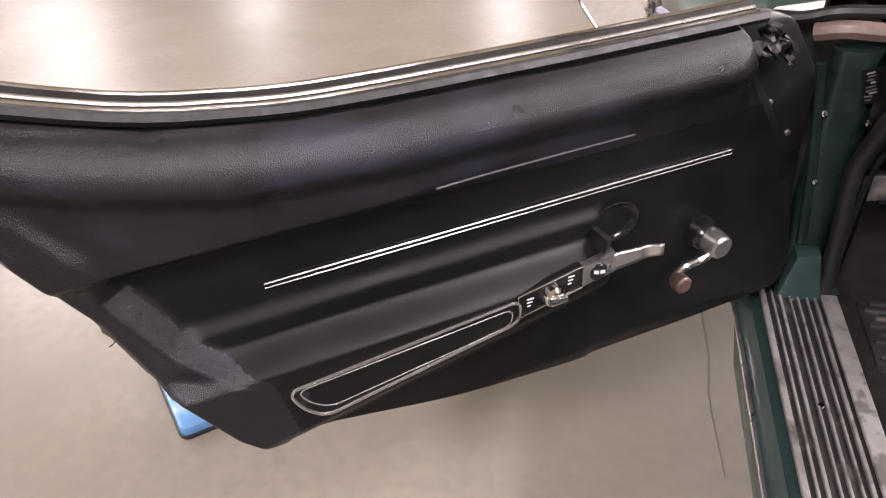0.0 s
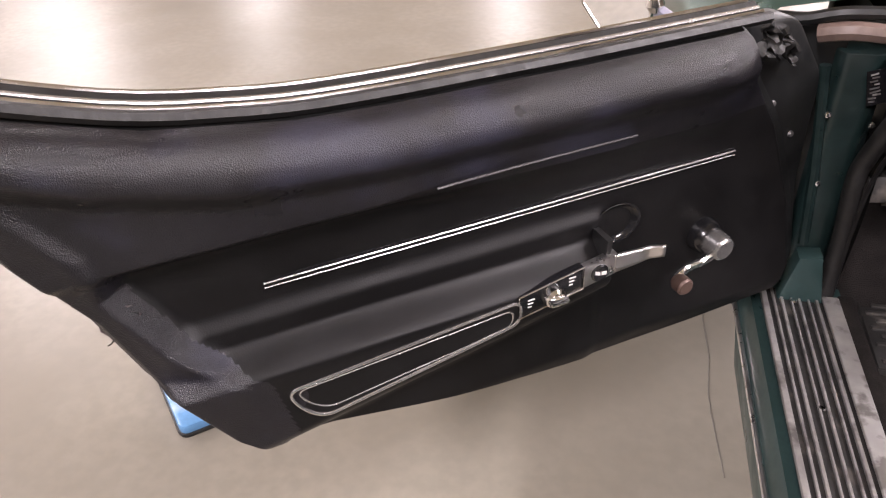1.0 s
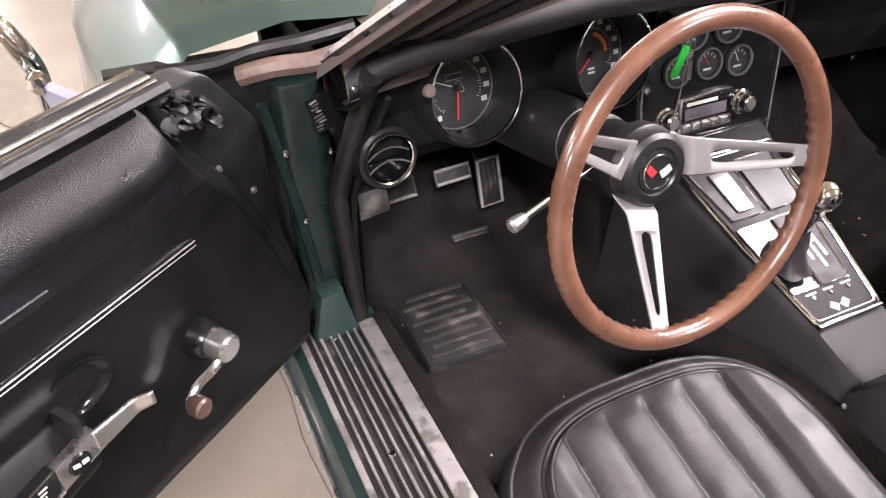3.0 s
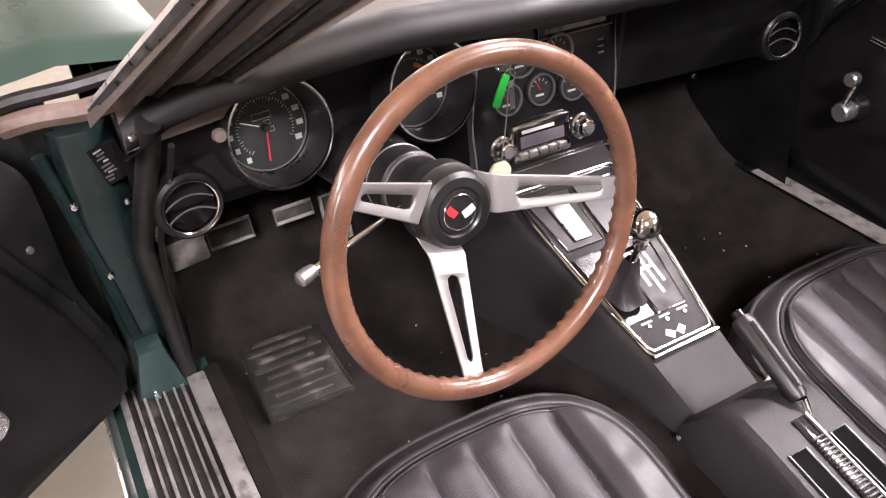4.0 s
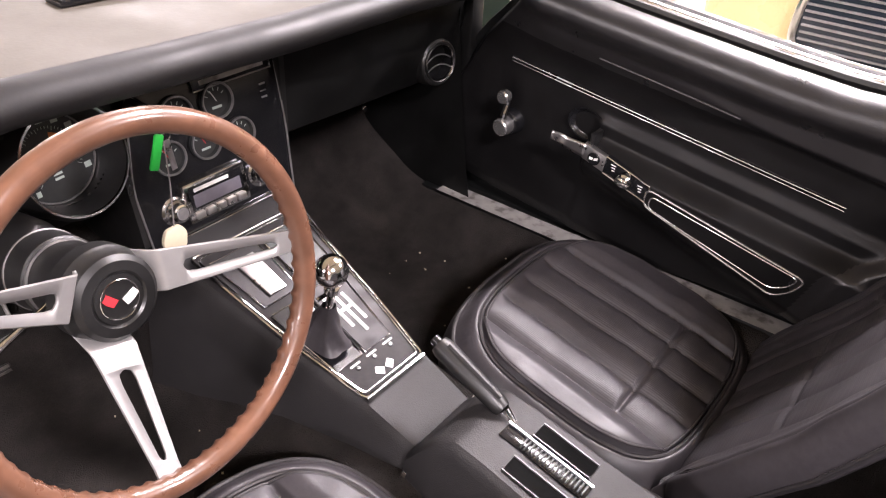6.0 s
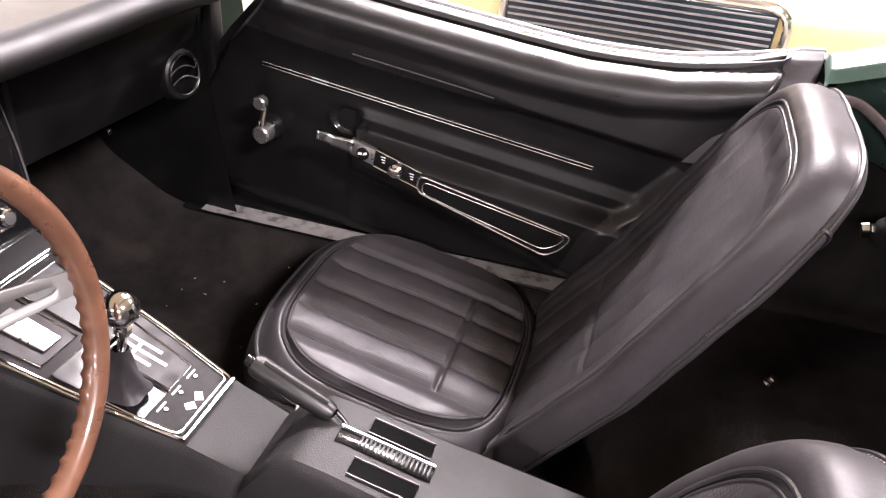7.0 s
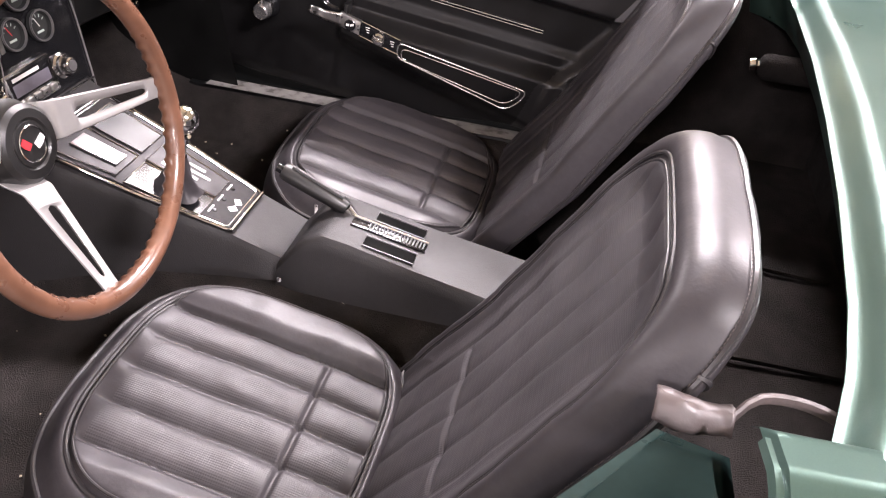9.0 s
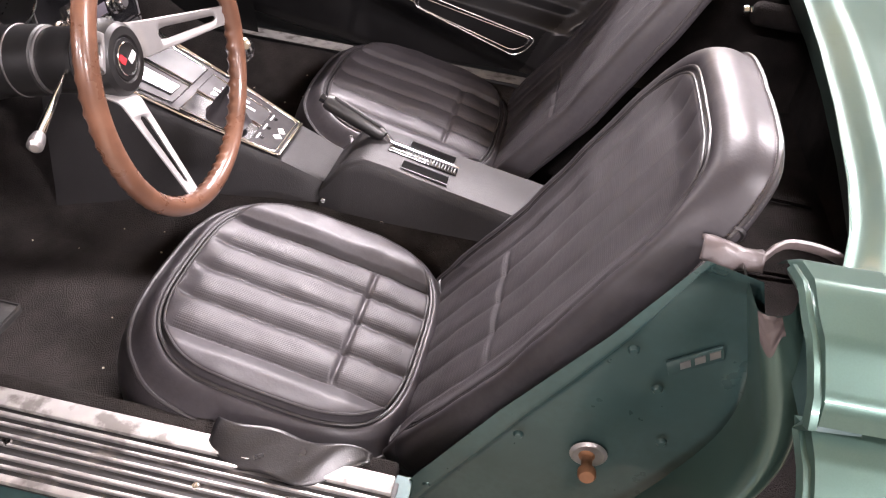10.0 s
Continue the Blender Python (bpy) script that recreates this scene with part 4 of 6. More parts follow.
part("kick_edge", tube(fine([(-0.572, 1.045, 0.830), (-0.580, 1.085, 0.765), (-0.606, 1.112, 0.660), (-0.612, 1.118, 0.610), (-0.606, 1.118, 0.52), (-0.606, 1.112, 0.41)], 0.01), 0.014, 16), DARK_RUBBER, front, "black rubber door seal")
part("kick_edge_lip", tube(fine([(-0.555, 1.040, 0.800), (-0.562, 1.080, 0.740), (-0.590, 1.105, 0.640), (-0.598, 1.108, 0.52), (-0.598, 1.104, 0.41)], 0.02), 0.004, 6), PLASTIC, front)
part("kick_panel", sheet(lambda s, t: Vector((-0.600 + 0.015 * math.sin(3 * t), 1.115 + 0.37 * s, 0.33 + 0.48 * t)), 12, 12), BLACK_PAD, front, "black vinyl kick panel")
part("hinge_pocket", prism([(-0.665, 1.150), (-0.86, 1.175), (-0.86, 1.20), (-0.665, 1.19)], 0.33, 0.835), BLACK_METAL, front, "black hinge pocket behind the fender")
part("cowl_seal", tube(fine([(-0.712, 1.120, 0.828), (-0.675, 1.105, 0.838), (-0.625, 1.098, 0.838), (-0.585, 1.085, 0.850)], 0.01), 0.013, 8), RUST, front, "brown perished cowl seal").data.materials.clear()
bpy.data.objects["cowl_seal"].data.materials.append(BROWN_RUBBER)
part("cowl_edge", tube(fine([(-0.80, 1.16, 0.835), (-0.735, 1.135, 0.842), (-0.69, 1.115, 0.858), (-0.63, 1.11, 0.862), (-0.57, 1.10, 0.872)], 0.01), 0.009, 8), BLACK_METAL, front)
for x, y, z in ((-0.591, 1.055, 0.814), (-0.612, 1.125, 0.700), (-0.615, 1.128, 0.640), (-0.66, 1.128, 0.60), (-0.672, 1.128, 0.71)):
    part("screw", moved(lathe([(0, 0.004), (0.004, 0.003), (0.0055, 0)], 12), Matrix.Translation((x, y - 0.003, z)) @ Euler((math.pi / 2, 0, 0)).to_matrix().to_4x4()), CHROME, front)
sticker = thing("warning_label", pose(-0.617, 1.124, 0.757, 90, 0, 8), "worn black and white paper label on the post", "label")
part("label_sheet", moved(box((-0.017, -0.026, 0), (0.017, 0.026, 0.0006)), Matrix.Rotation(radians(14), 4, "Z")), GLOSS_BLACK, sticker, smooth=0)
rng = random.Random(11)
for k in range(9):
    y = 0.021 - 0.0052 * k
    x = -0.014 + rng.uniform(0, 0.008)
    part("text_bar", moved(box((x, y - 0.0016, 0.0008), (x + rng.uniform(0.006, 0.014), y + 0.0008, 0.0012)), Matrix.Rotation(radians(14 + rng.uniform(-6, 6)), 4, "Z")), DULL_ALU if k % 3 else SCUFFED, sticker, smooth=0)


def fender(s, t):
    prof = [(0, -0.30, 0.862), (0.2, -0.48, 0.872), (0.4, -0.64, 0.885), (0.55, -0.76, 0.86), (0.7, -0.85, 0.77), (0.85, -0.875, 0.60), (1, -0.86, 0.28)]
    x, z = curve([(p[0], p[1]) for p in prof], s), curve([(p[0], p[2]) for p in prof], s)
    y = 1.145 + 0.02 * smooth(0.3, 0.6, s) + 1.15 * t
    arch = 0.045 * math.sin(math.pi * min(1, t * 1.1)) * smooth(0.1, 0.5, s)
    return Vector((x - arch, y, z + arch * 0.9 * smooth(1, 0.5, s) - 0.012 * (1 - smooth(0, 0.02, t)) - 0.16 * t * t))


body = thing("front_body", pose(0, 0, 0), "glossy metallic green front fender and bonnet", "car body")
part("fender", sheet(fender, 60, 40), GREEN, body, smooth=60)
part("fender", sheet(lambda s, t: Vector((-fender(s, t).x, fender(s, t).y, fender(s, t).z)), 60, 40), GREEN, body, smooth=60)
part("bonnet", sheet(lambda s, t: Vector((-0.30 + 0.60 * s, 1.42 + 0.85 * t, 0.866 + 0.03 * math.sin(math.pi * s) - 0.16 * t * t)), 30, 20), GREEN, body, smooth=60)

# windscreen pillars
screen = thing("windscreen_frame", pose(0, 0, 0), "taupe windscreen pillars with bright outer trim", "windscreen frame")
for sd in (-1, 1):
    def rail(k, lift=0.0, sd=sd):
        """A line up the pillar; k from the glass side (0) to the outer side (1)."""
        lo = Vector((-0.485, 1.075, 0.843)).lerp(Vector((-0.628, 1.075, 0.838)), k)
        hi = Vector((-0.452, 0.62, 1.085)).lerp(Vector((-0.470, 0.62, 1.165)), k)
        out = []
        for i in range(13):
            p = lo.lerp(hi, i / 12) + Vector((0, -0.5, 0.85)) * lift
            out.append(Vector((-sd * p.x, p.y, p.z)))
        return out
    lines = [rail(k, h) for k, h in ((0.0, -0.02), (0.02, 0.0), (0.16, 0.004), (0.20, -0.004), (0.24, 0.004), (0.44, 0.014), (0.52, 0.004), (0.56, 0.012), (0.80, 0.016), (0.86, 0.006), (1.0, 0.004), (1.0, -0.02))]
    pl = part("pillar", sheet(lambda s, t: lines[round(t * 11)][round(s * 12)], 12, 11), TAUPE, screen, smooth=50)
    part("outer_trim", tube(rail(0.93, 0.014), 0.0085, 8), BRUSHED, pl, "bright outer moulding")
    part("pillar_ridge", tube(rail(0.66, 0.016), 0.010, 8), TAUPE, pl)
    part("pillar_seal", tube(rail(0.02, 0.002), 0.008, 8), DARK_RUBBER, pl, "black rubber glass seal")
    part("pillar_groove", tube(rail(0.22, 0.001), 0.005, 8), DARK_RUBBER, pl)
    part("pillar_groove", tube(rail(0.50, 0.006), 0.005, 8), DARK_RUBBER, pl)
part("pillar_foot", sheet(lambda s, t: Vector((-0.60 + 0.13 * s, 1.07 - 0.015 * t + 0.03 * s * t, 0.852 - 0.055 * t + 0.02 * s * (1 - t))), 10, 8), TAUPE, screen, "grey pillar foot cover", smooth=60)
part("foot_screw", moved(lathe([(0, 0.006), (0.007, 0.005), (0.009, 0)], 14), pose(-0.500, 1.045, 0.795, 80, 0, 0)), TAUPE, screen)
part("header", tube([(-0.47, 0.62, 1.135), (0, 0.585, 1.16), (0.47, 0.62, 1.135)], 0.022, 8), TAUPE, screen)

# ---- dashboard ----
dash = thing("dashboard", pose(0, 0, 0), "black padded dashboard with two round dials and a centre gauge stack", "dashboard")
LIP = [(-0.62, 0.800), (-0.56, 0.832), (-0.50, 0.858), (-0.42, 0.872), (-0.28, 0.882), (-0.10, 0.874), (0.10, 0.866), (0.35, 0.862), (0.60, 0.845)]


def lip_pad(s, t):
    x = -0.60 + 1.20 * s
    z = curve(LIP, x)
    y = 1.005 + 0.05 * smooth(-0.44, -0.60, x) - 0.012 * math.sin(math.pi * s)
    a = -0.5 * math.pi + math.pi * 1.15 * t
    return Vector((x, y + 0.030 - 0.034 * math.cos(a), z - 0.002 + 0.024 * math.sin(a)))


part("lip_pad", sheet(lip_pad, 70, 14), LIP_VINYL, dash, "rolled black vinyl lip", smooth=60)
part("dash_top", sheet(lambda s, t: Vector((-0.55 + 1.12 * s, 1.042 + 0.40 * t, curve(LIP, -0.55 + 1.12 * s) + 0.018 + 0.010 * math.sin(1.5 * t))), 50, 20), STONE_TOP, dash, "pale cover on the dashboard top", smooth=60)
vent = part("defroster_vent", box((-0.11, 1.215, 0.899), (0.08, 1.255, 0.906), 0.002), GLOSS_BLACK, dash, "dark slotted defroster grille")
for k in range(16):
    part("slat", box((-0.106 + 0.0118 * k, 1.217, 0.904), (-0.101 + 0.0118 * k, 1.253, 0.9085), 0.0006), PLASTIC, vent)


def binnacle(s, t):
    x = -0.605 + 0.475 * s
    z = curve(LIP, x) - 0.012
    prof = [(0, 1.035, 0.0), (0.25, 1.105, -0.04), (0.6, 1.112, -0.115), (0.75, 1.100, -0.175), (0.88, 1.135, -0.215), (1, 1.25, -0.20)]
    k = (z - 0.62) / 0.25
    return Vector((x, curve([(p[0], p[1]) for p in prof], t), z + curve([(p[0], p[2]) for p in prof], t) * k))


bm = sheet(binnacle, 90, 90)
holes = [f for f in bm.faces if min((f.calc_center_median().xz - Vector(c)).length for c in ((-0.425, 0.763), (-0.208, 0.768))) < 0.068 and f.calc_center_median().y < 1.13]
bmesh.ops.delete(bm, geom=holes, context="FACES")
part("binnacle", bm, BLACK_PAD, dash, "black dashboard face", smooth=40)


def knee(s, t):
    x = 0.150 + 0.44 * s
    prof = [(0, 1.035, 0.856), (0.15, 1.095, 0.830), (0.5, 1.125, 0.74), (0.8, 1.120, 0.665), (0.9, 1.15, 0.645), (1, 1.30, 0.62)]
    return Vector((x + 0.02 * (1 - s) * smooth(0.5, 0.0, t) + (-0.015 * (1 - s)) * smooth(0.3, 0.9, t), curve([(p[0], p[1]) for p in prof], t) - 0.035 * math.sin(math.pi * min(1, t * 1.2)) * smooth(0, 0.3, s), curve([(p[0], p[2]) for p in prof], t) - 0.02 * s * t))


part("knee_pad", sheet(knee, 30, 40), BLACK_PAD, dash, "black passenger side pad", smooth=40)
part("stack_cheek", prism([(1.10, 0.86), (1.108, 0.60), (1.20, 0.56), (1.40, 0.60), (1.40, 0.86)], 0.140, 0.150, "yzx"), PLASTIC, dash)
part("stack_cheek", prism([(1.12, 0.85), (1.085, 0.60), (1.20, 0.56), (1.40, 0.60), (1.40, 0.85)], -0.138, -0.128, "yzx"), PLASTIC, dash)


def disc(r, h, n=32):
    return lathe([(0, h), (r - 0.0006, h), (r, h - 0.0006), (r, 0)], n)


def facing(p, tilt=14, turn=0):
    """A pose at p whose z looks at the seats."""
    return pose(*p, 90 - tilt, 0, turn)


def big_dial(p, turn, kind, label):
    g = part("dial", moved(lathe([(0, -0.004), (0.060, -0.004), (0.0605, -0.003), (0.0605, -0.006)], 48), facing(p, 14, turn)), DIAL, dash, label)
    m = facing(p, 14, turn)
    part("dial_hood", moved(lathe([(0.0585, -0.006), (0.061, 0.020), (0.066, 0.052), (0.070, 0.054), (0.074, 0.046), (0.076, -0.02)], 48), m), PLASTIC, g, "deep black dial hood")
    part("dial_ring", moved(lathe([(0.0660, 0.052), (0.0670, 0.0545), (0.0695, 0.0545), (0.0705, 0.052)], 48), m), CHROME, g, "thin bright ring")
    part("dial_inner_ring", moved(lathe([(0.0555, -0.003), (0.0560, -0.001), (0.0575, -0.001), (0.058, -0.003)], 48), m), DULL_ALU, g)
    n = 12
    for k in range(n):
        a = radians(228 - k * 258 / (n - 1))
        c = Vector((math.cos(a), math.sin(a)))
        w, h = (0.0030, 0.0036) if k < 6 else (0.0046, 0.0036)
        part("numeral_bar", moved(box((c.x * 0.048 - w, c.y * 0.048 - h, -0.0036), (c.x * 0.048 + w, c.y * 0.048 + h, -0.0030)), m), MARK, g, smooth=0)
    ticks = []
    for k in range(41):
        a = radians(228 - k * 258 / 40)
        r0 = 0.0345 if k % 5 == 0 else 0.0370
        ticks.append(moved(box((r0, -0.0003, -0.0037), (0.0400, 0.0004, -0.0031)), Matrix.Rotation(a, 4, "Z")))
    part("tick_marks", moved(joined(*ticks), m), MARK, g, smooth=0)
    a = radians(262 if kind == "speed" else 215)
    if kind == "speed":
        part("needle", moved(box((-0.006, -0.0009, 0.0), (0.044, 0.0009, 0.0012)), m @ Matrix.Rotation(a, 4, "Z")), RED, g, smooth=0)
        part("needle", moved(box((0.010, -0.0007, 0.0), (0.036, 0.0007, 0.001)), m @ Matrix.Rotation(radians(155), 4, "Z")), WHITE, g, smooth=0)
        for x, y, w, h in ((-0.002, 0.016, 0.013, 0.004), (0.004, 0.006, 0.004, 0.003), (0.008, -0.004, 0.003, 0.003)):
            part("trip_counter", moved(tube([(x - w, y - h, -0.003), (x + w, y - h, -0.003), (x + w, y + h, -0.003), (x - w, y + h, -0.003)], 0.0005, 4, True), m), MARK, g, smooth=0)
    else:
        band = sheet(lambda s, t: Vector((math.cos(radians(75 - 75 * s)) * (0.026 + 0.006 * t), math.sin(radians(75 - 75 * s)) * (0.026 + 0.006 * t), -0.0032)), 16, 1)
        part("red_band", moved(band, m), ORANGE, g, smooth=0)
        part("needle", moved(box((-0.006, -0.0009, 0.0), (0.033, 0.0009, 0.0012)), m @ Matrix.Rotation(radians(222), 4, "Z")), RED, g, smooth=0)
        for k in range(2):
            part("caption_bar", moved(box((-0.006, -0.022 - 0.006 * k, -0.0036), (0.006, -0.019 - 0.006 * k, -0.0030)), m), MARK, g, smooth=0)
    part("needle_cap", moved(lathe([(0, 0.004), (0.004, 0.004), (0.0055, 0.001), (0.0055, -0.003)], 20), m), PLASTIC, g)


big_dial((-0.425, 1.124, 0.750), 6, "speed", "round black speed dial with pale marks")
big_dial((-0.208, 1.126, 0.755), 6, "revs", "round black rev counter with pale marks")


def air_vent(p, turn):
    m = facing(p, 5, turn) @ Matrix.Scale(0.93, 4)
    v = part("air_vent", moved(lathe([(0.0345, -0.03), (0.0352, 0.0), (0.0360, 0.005), (0.0378, 0.006), (0.0392, 0.003), (0.040, -0.01)], 40), m), CHROME, dash, "round air vent with chrome ring")
    part("vent_throat", moved(lathe([(0, -0.028), (0.034, -0.028), (0.034, 0.001)], 32), m), GLOSS_BLACK, v)
    for k in (-1, 1):
        part("vent_slat", moved(tube([(-0.033 + 0.0066 * i, k * 0.010 - 0.012 * ((i - 5) / 5) ** 2 + 0.006, 0.0) for i in range(11)], 0.0013, 6), m), DULL_ALU, v)
    part("vent_housing", moved(lathe([(0.0395, 0.001), (0.043, 0.004), (0.047, 0.000), (0.050, -0.03)], 32), m), PLASTIC, v)


air_vent((-0.547, 1.080, 0.694), 8)
air_vent((0.506, 1.085, 0.694), -8)

# gauge stack
ST = pose(0.0, 1.090, 0.635, 80, 0, 0)
part("stack_panel", moved(prism(rounded([(-0.128, -0.080), (0.130, -0.080), (0.142, 0.06), (0.146, 0.205), (-0.10, 0.205), (-0.132, 0.05)], 0.02), -0.03, 0.0, "xyz", 0.004), ST), GLOSS_BLACK, dash, "black centre gauge panel")
part("stack_edge", moved(tube([(u, v, 0.001) for u, v in rounded([(-0.126, -0.078), (0.128, -0.078), (0.140, 0.06), (0.142, 0.19), (-0.10, 0.19), (-0.130, 0.05)], 0.02)], 0.0016, 6, True), ST), DULL_ALU, dash)
for gx, gy, r in ((-0.068, 0.076, 0.025), (-0.008, 0.078, 0.025), (0.052, 0.072, 0.025), (-0.042, 0.130, 0.027), (0.026, 0.130, 0.027)):
    m = ST @ Matrix.Translation((gx, gy, 0.002))
    g = part("gauge", moved(lathe([(0, 0.0), (r * 0.8, 0.0), (r * 0.86, 0.006), (r * 0.98, 0.008), (r, 0.0)], 32), m), DIAL, dash, "small round gauge")
    part("gauge_ring", moved(lathe([(r * 0.86, 0.006), (r * 0.90, 0.0085), (r * 0.97, 0.0085), (r, 0.006)], 32), m), DULL_ALU, g)
    for a in (30, 60, 90, 120, 150):
        part("gauge_mark", moved(box((r * 0.50, -0.0006, 0.0004), (r * 0.68, 0.0006, 0.001)), m @ Matrix.Rotation(radians(a), 4, "Z")), MARK, g, smooth=0)
    part("gauge_needle", moved(box((-0.002, -0.0006, 0.001), (r * 0.6, 0.0006, 0.0016)), m @ Matrix.Rotation(radians(115), 4, "Z")), RED if gx < 0 else WHITE, g, smooth=0)
    part("gauge_caption", moved(box((-r * 0.3, -r * 0.45, 0.0004), (r * 0.3, -r * 0.32, 0.001)), m), MARK, g, smooth=0)
name_plate = part("name_plate", moved(box((-0.009, 0.150, 0.002), (0.130, 0.171, 0.006), 0.001), ST), GLOSS_BLACK, dash, "long black name plate with bright border")
part("plate_border", moved(tube([(-0.008, 0.151, 0.006), (0.129, 0.151, 0.006), (0.129, 0.170, 0.006), (-0.008, 0.170, 0.006)], 0.0011, 6, True), ST), SCUFFED, name_plate)
part("letter_bar", moved(box((0.004, 0.157, 0.0058), (0.117, 0.164, 0.0064)), ST), SCUFFED, name_plate, smooth=0)
for x0, y0, x1, y1 in ((0.088, 0.180, 0.122, 0.192), (0.055, 0.178, 0.072, 0.186), (0.105, 0.128, 0.116, 0.131), (0.105, 0.118, 0.116, 0.120), (0.105, 0.108, 0.116, 0.111)):
    part("warning_lamp", moved(box((x0, y0, 0.001), (x1, y1, 0.003), 0.0008), ST), DULL_ALU, dash)
radio = part("radio", moved(box((-0.066, -0.028, 0.0), (0.042, 0.033, 0.010), 0.003), ST), CHROME, dash, "chrome-faced car radio")
part("radio_inset", moved(box((-0.058, -0.008, 0.0095), (0.034, 0.027, 0.0108), 0.0008), ST), GLOSS_BLACK, radio)
part("radio_display", moved(box((-0.053, -0.005, 0.0105), (0.029, 0.014, 0.0114), 0.0006), ST), LCD, radio)
part("radio_text_bar", moved(box((-0.050, 0.018, 0.0105), (0.010, 0.0235, 0.0114)), ST), WHITE, radio, smooth=0)
for k in range(5):
    part("radio_button", moved(box((-0.056 + 0.0185 * k, -0.023, 0.0095), (-0.041 + 0.0185 * k, -0.0125, 0.0135), 0.0015), ST), BRUSHED, radio)
for x in (-0.080, 0.072):
    m = ST @ Matrix.Translation((x, -0.001, 0.0))
    kn = part("radio_knob", moved(lathe([(0, 0.020), (0.0105, 0.020), (0.013, 0.018), (0.014, 0.008), (0.0175, 0.007), (0.0175, 0.002), (0.021, 0.0)], 32), m), CHROME, radio, "knurled chrome knob")
    part("knob_face", moved(lathe([(0, 0.0212), (0.009, 0.0206), (0.009, 0.0195)], 24), m), DULL_ALU, kn)
part("stack_strip", moved(box((-0.12, -0.046, 0.001), (0.128, -0.041, 0.006), 0.0015), ST), CHROME, dash, "chrome strip")
for x in (-0.055, -0.005):
    sl = part("heater_slider", moved(box((x - 0.020, -0.064, 0.0), (x + 0.020, -0.052, 0.006), 0.0015), ST), DULL_ALU, dash, "heater slide control")
    for k in range(4):
        part("slider_tooth", moved(box((x - 0.017 + 0.009 * k, -0.062, 0.005), (x - 0.012 + 0.009 * k, -0.054, 0.009), 0.001), ST), PLASTIC, sl)
part("stack_strip", moved(box((-0.12, -0.080, 0.001), (0.128, -0.075, 0.005), 0.0015), ST), CHROME, dash, "chrome strip")
part("side_screw", moved(disc(0.005, 0.004, 12), pose(0.322, 1.105, 0.655, 90, 0, 0)), CHROME, dash)

# ignition keys with tags
keys = thing("key_bunch", pose(-0.105, 1.058, 0.792), "keys on a ring with green and ivory tags", "keys")
part("lock_barrel", tube([(0.0, 0.045, 0.004), (0.0, -0.002, 0.0)], 0.014, 20), CHROME, keys)
part("key", box((-0.002, -0.020, -0.012), (0.002, 0.0, 0.010), 0.001), BRUSHED, keys)
part("ring", tube([(0.010 * math.cos(a * 0.35), -0.018, -0.014 + 0.010 * math.sin(a * 0.35)) for a in range(18)], 0.0010, 6, True), CHROME, keys)
tg = part("green_tag", moved(box((-0.0065, -0.003, -0.026), (0.0065, 0.003, 0.022), 0.0028), Matrix.Translation((-0.014, -0.020, -0.030)) @ Euler((0, radians(20), 0)).to_matrix().to_4x4()), GREEN_TAG, keys, "bright green plastic tag")
part("key", moved(box((-0.004, -0.001, -0.024), (0.004, 0.001, 0.020), 0.0008), Matrix.Translation((0.004, -0.020, -0.040)) @ Euler((0, radians(-6), 0)).to_matrix().to_4x4()), BRUSHED, keys)
part("string", tube([(-0.002, -0.020, -0.02), (-0.005, -0.021, -0.08), (-0.012, -0.022, -0.142)], 0.0010, 5), THREAD, keys)
part("ivory_tag", moved(prism(rounded([(-0.020, 0.0), (-0.012, 0.017), (0.010, 0.018), (0.019, 0.004), (0.015, -0.018), (-0.014, -0.019)], 0.006), -0.0035, 0.0035, "xzy", 0.0015), Matrix.Translation((-0.014, -0.022, -0.160))), IVORY, keys, "ivory plastic tag")

# ---- steering wheel ----
WN = Vector((0.056, -0.98, 0.187)).normalized()
WX = Vector((1, 0, 0)) - WN * WN.x
WX.normalize()
WM = Matrix((WX, WN.cross(WX), WN)).transposed().to_4x4()
WM.translation = (-0.2894, 0.7840, 0.7405)
wheel = thing("steering_wheel", WM, "walnut-rimmed steering wheel with three slotted aluminium spokes", "steering wheel")
R0, r0 = 0.1852, 0.0126


def rim(s, t):
    a, b = 2 * math.pi * s, 2 * math.pi * t
    grip = 0.0030 * max(0, math.cos(a * 64)) * max(0, -math.sin(b) * 0.9 - math.cos(b) * 0.35) * smooth(0.55, 0.2, math.sin(a))
    r = r0 + grip
    return Vector(((R0 + r * math.cos(b)) * math.cos(a), (R0 + r * math.cos(b)) * math.sin(a), r * math.sin(b)))


def torus(n, k, f):
    bm = bmesh.new()
    vs = [[bm.verts.new(f(i / n, j / k)) for j in range(k)] for i in range(n)]
    for i in range(n):
        for j in range(k):
            bm.faces.new((vs[i][j], vs[(i + 1) % n][j], vs[(i + 1) % n][(j + 1) % k], vs[i][(j + 1) % k]))
    bmesh.ops.recalc_face_normals(bm, faces=bm.faces)
    return bm


part("rim", torus(384, 16, rim), WOOD, wheel, "polished walnut rim", smooth=80)
HUB = WM.inverted() @ Vector((-0.299, 0.886, 0.7245))


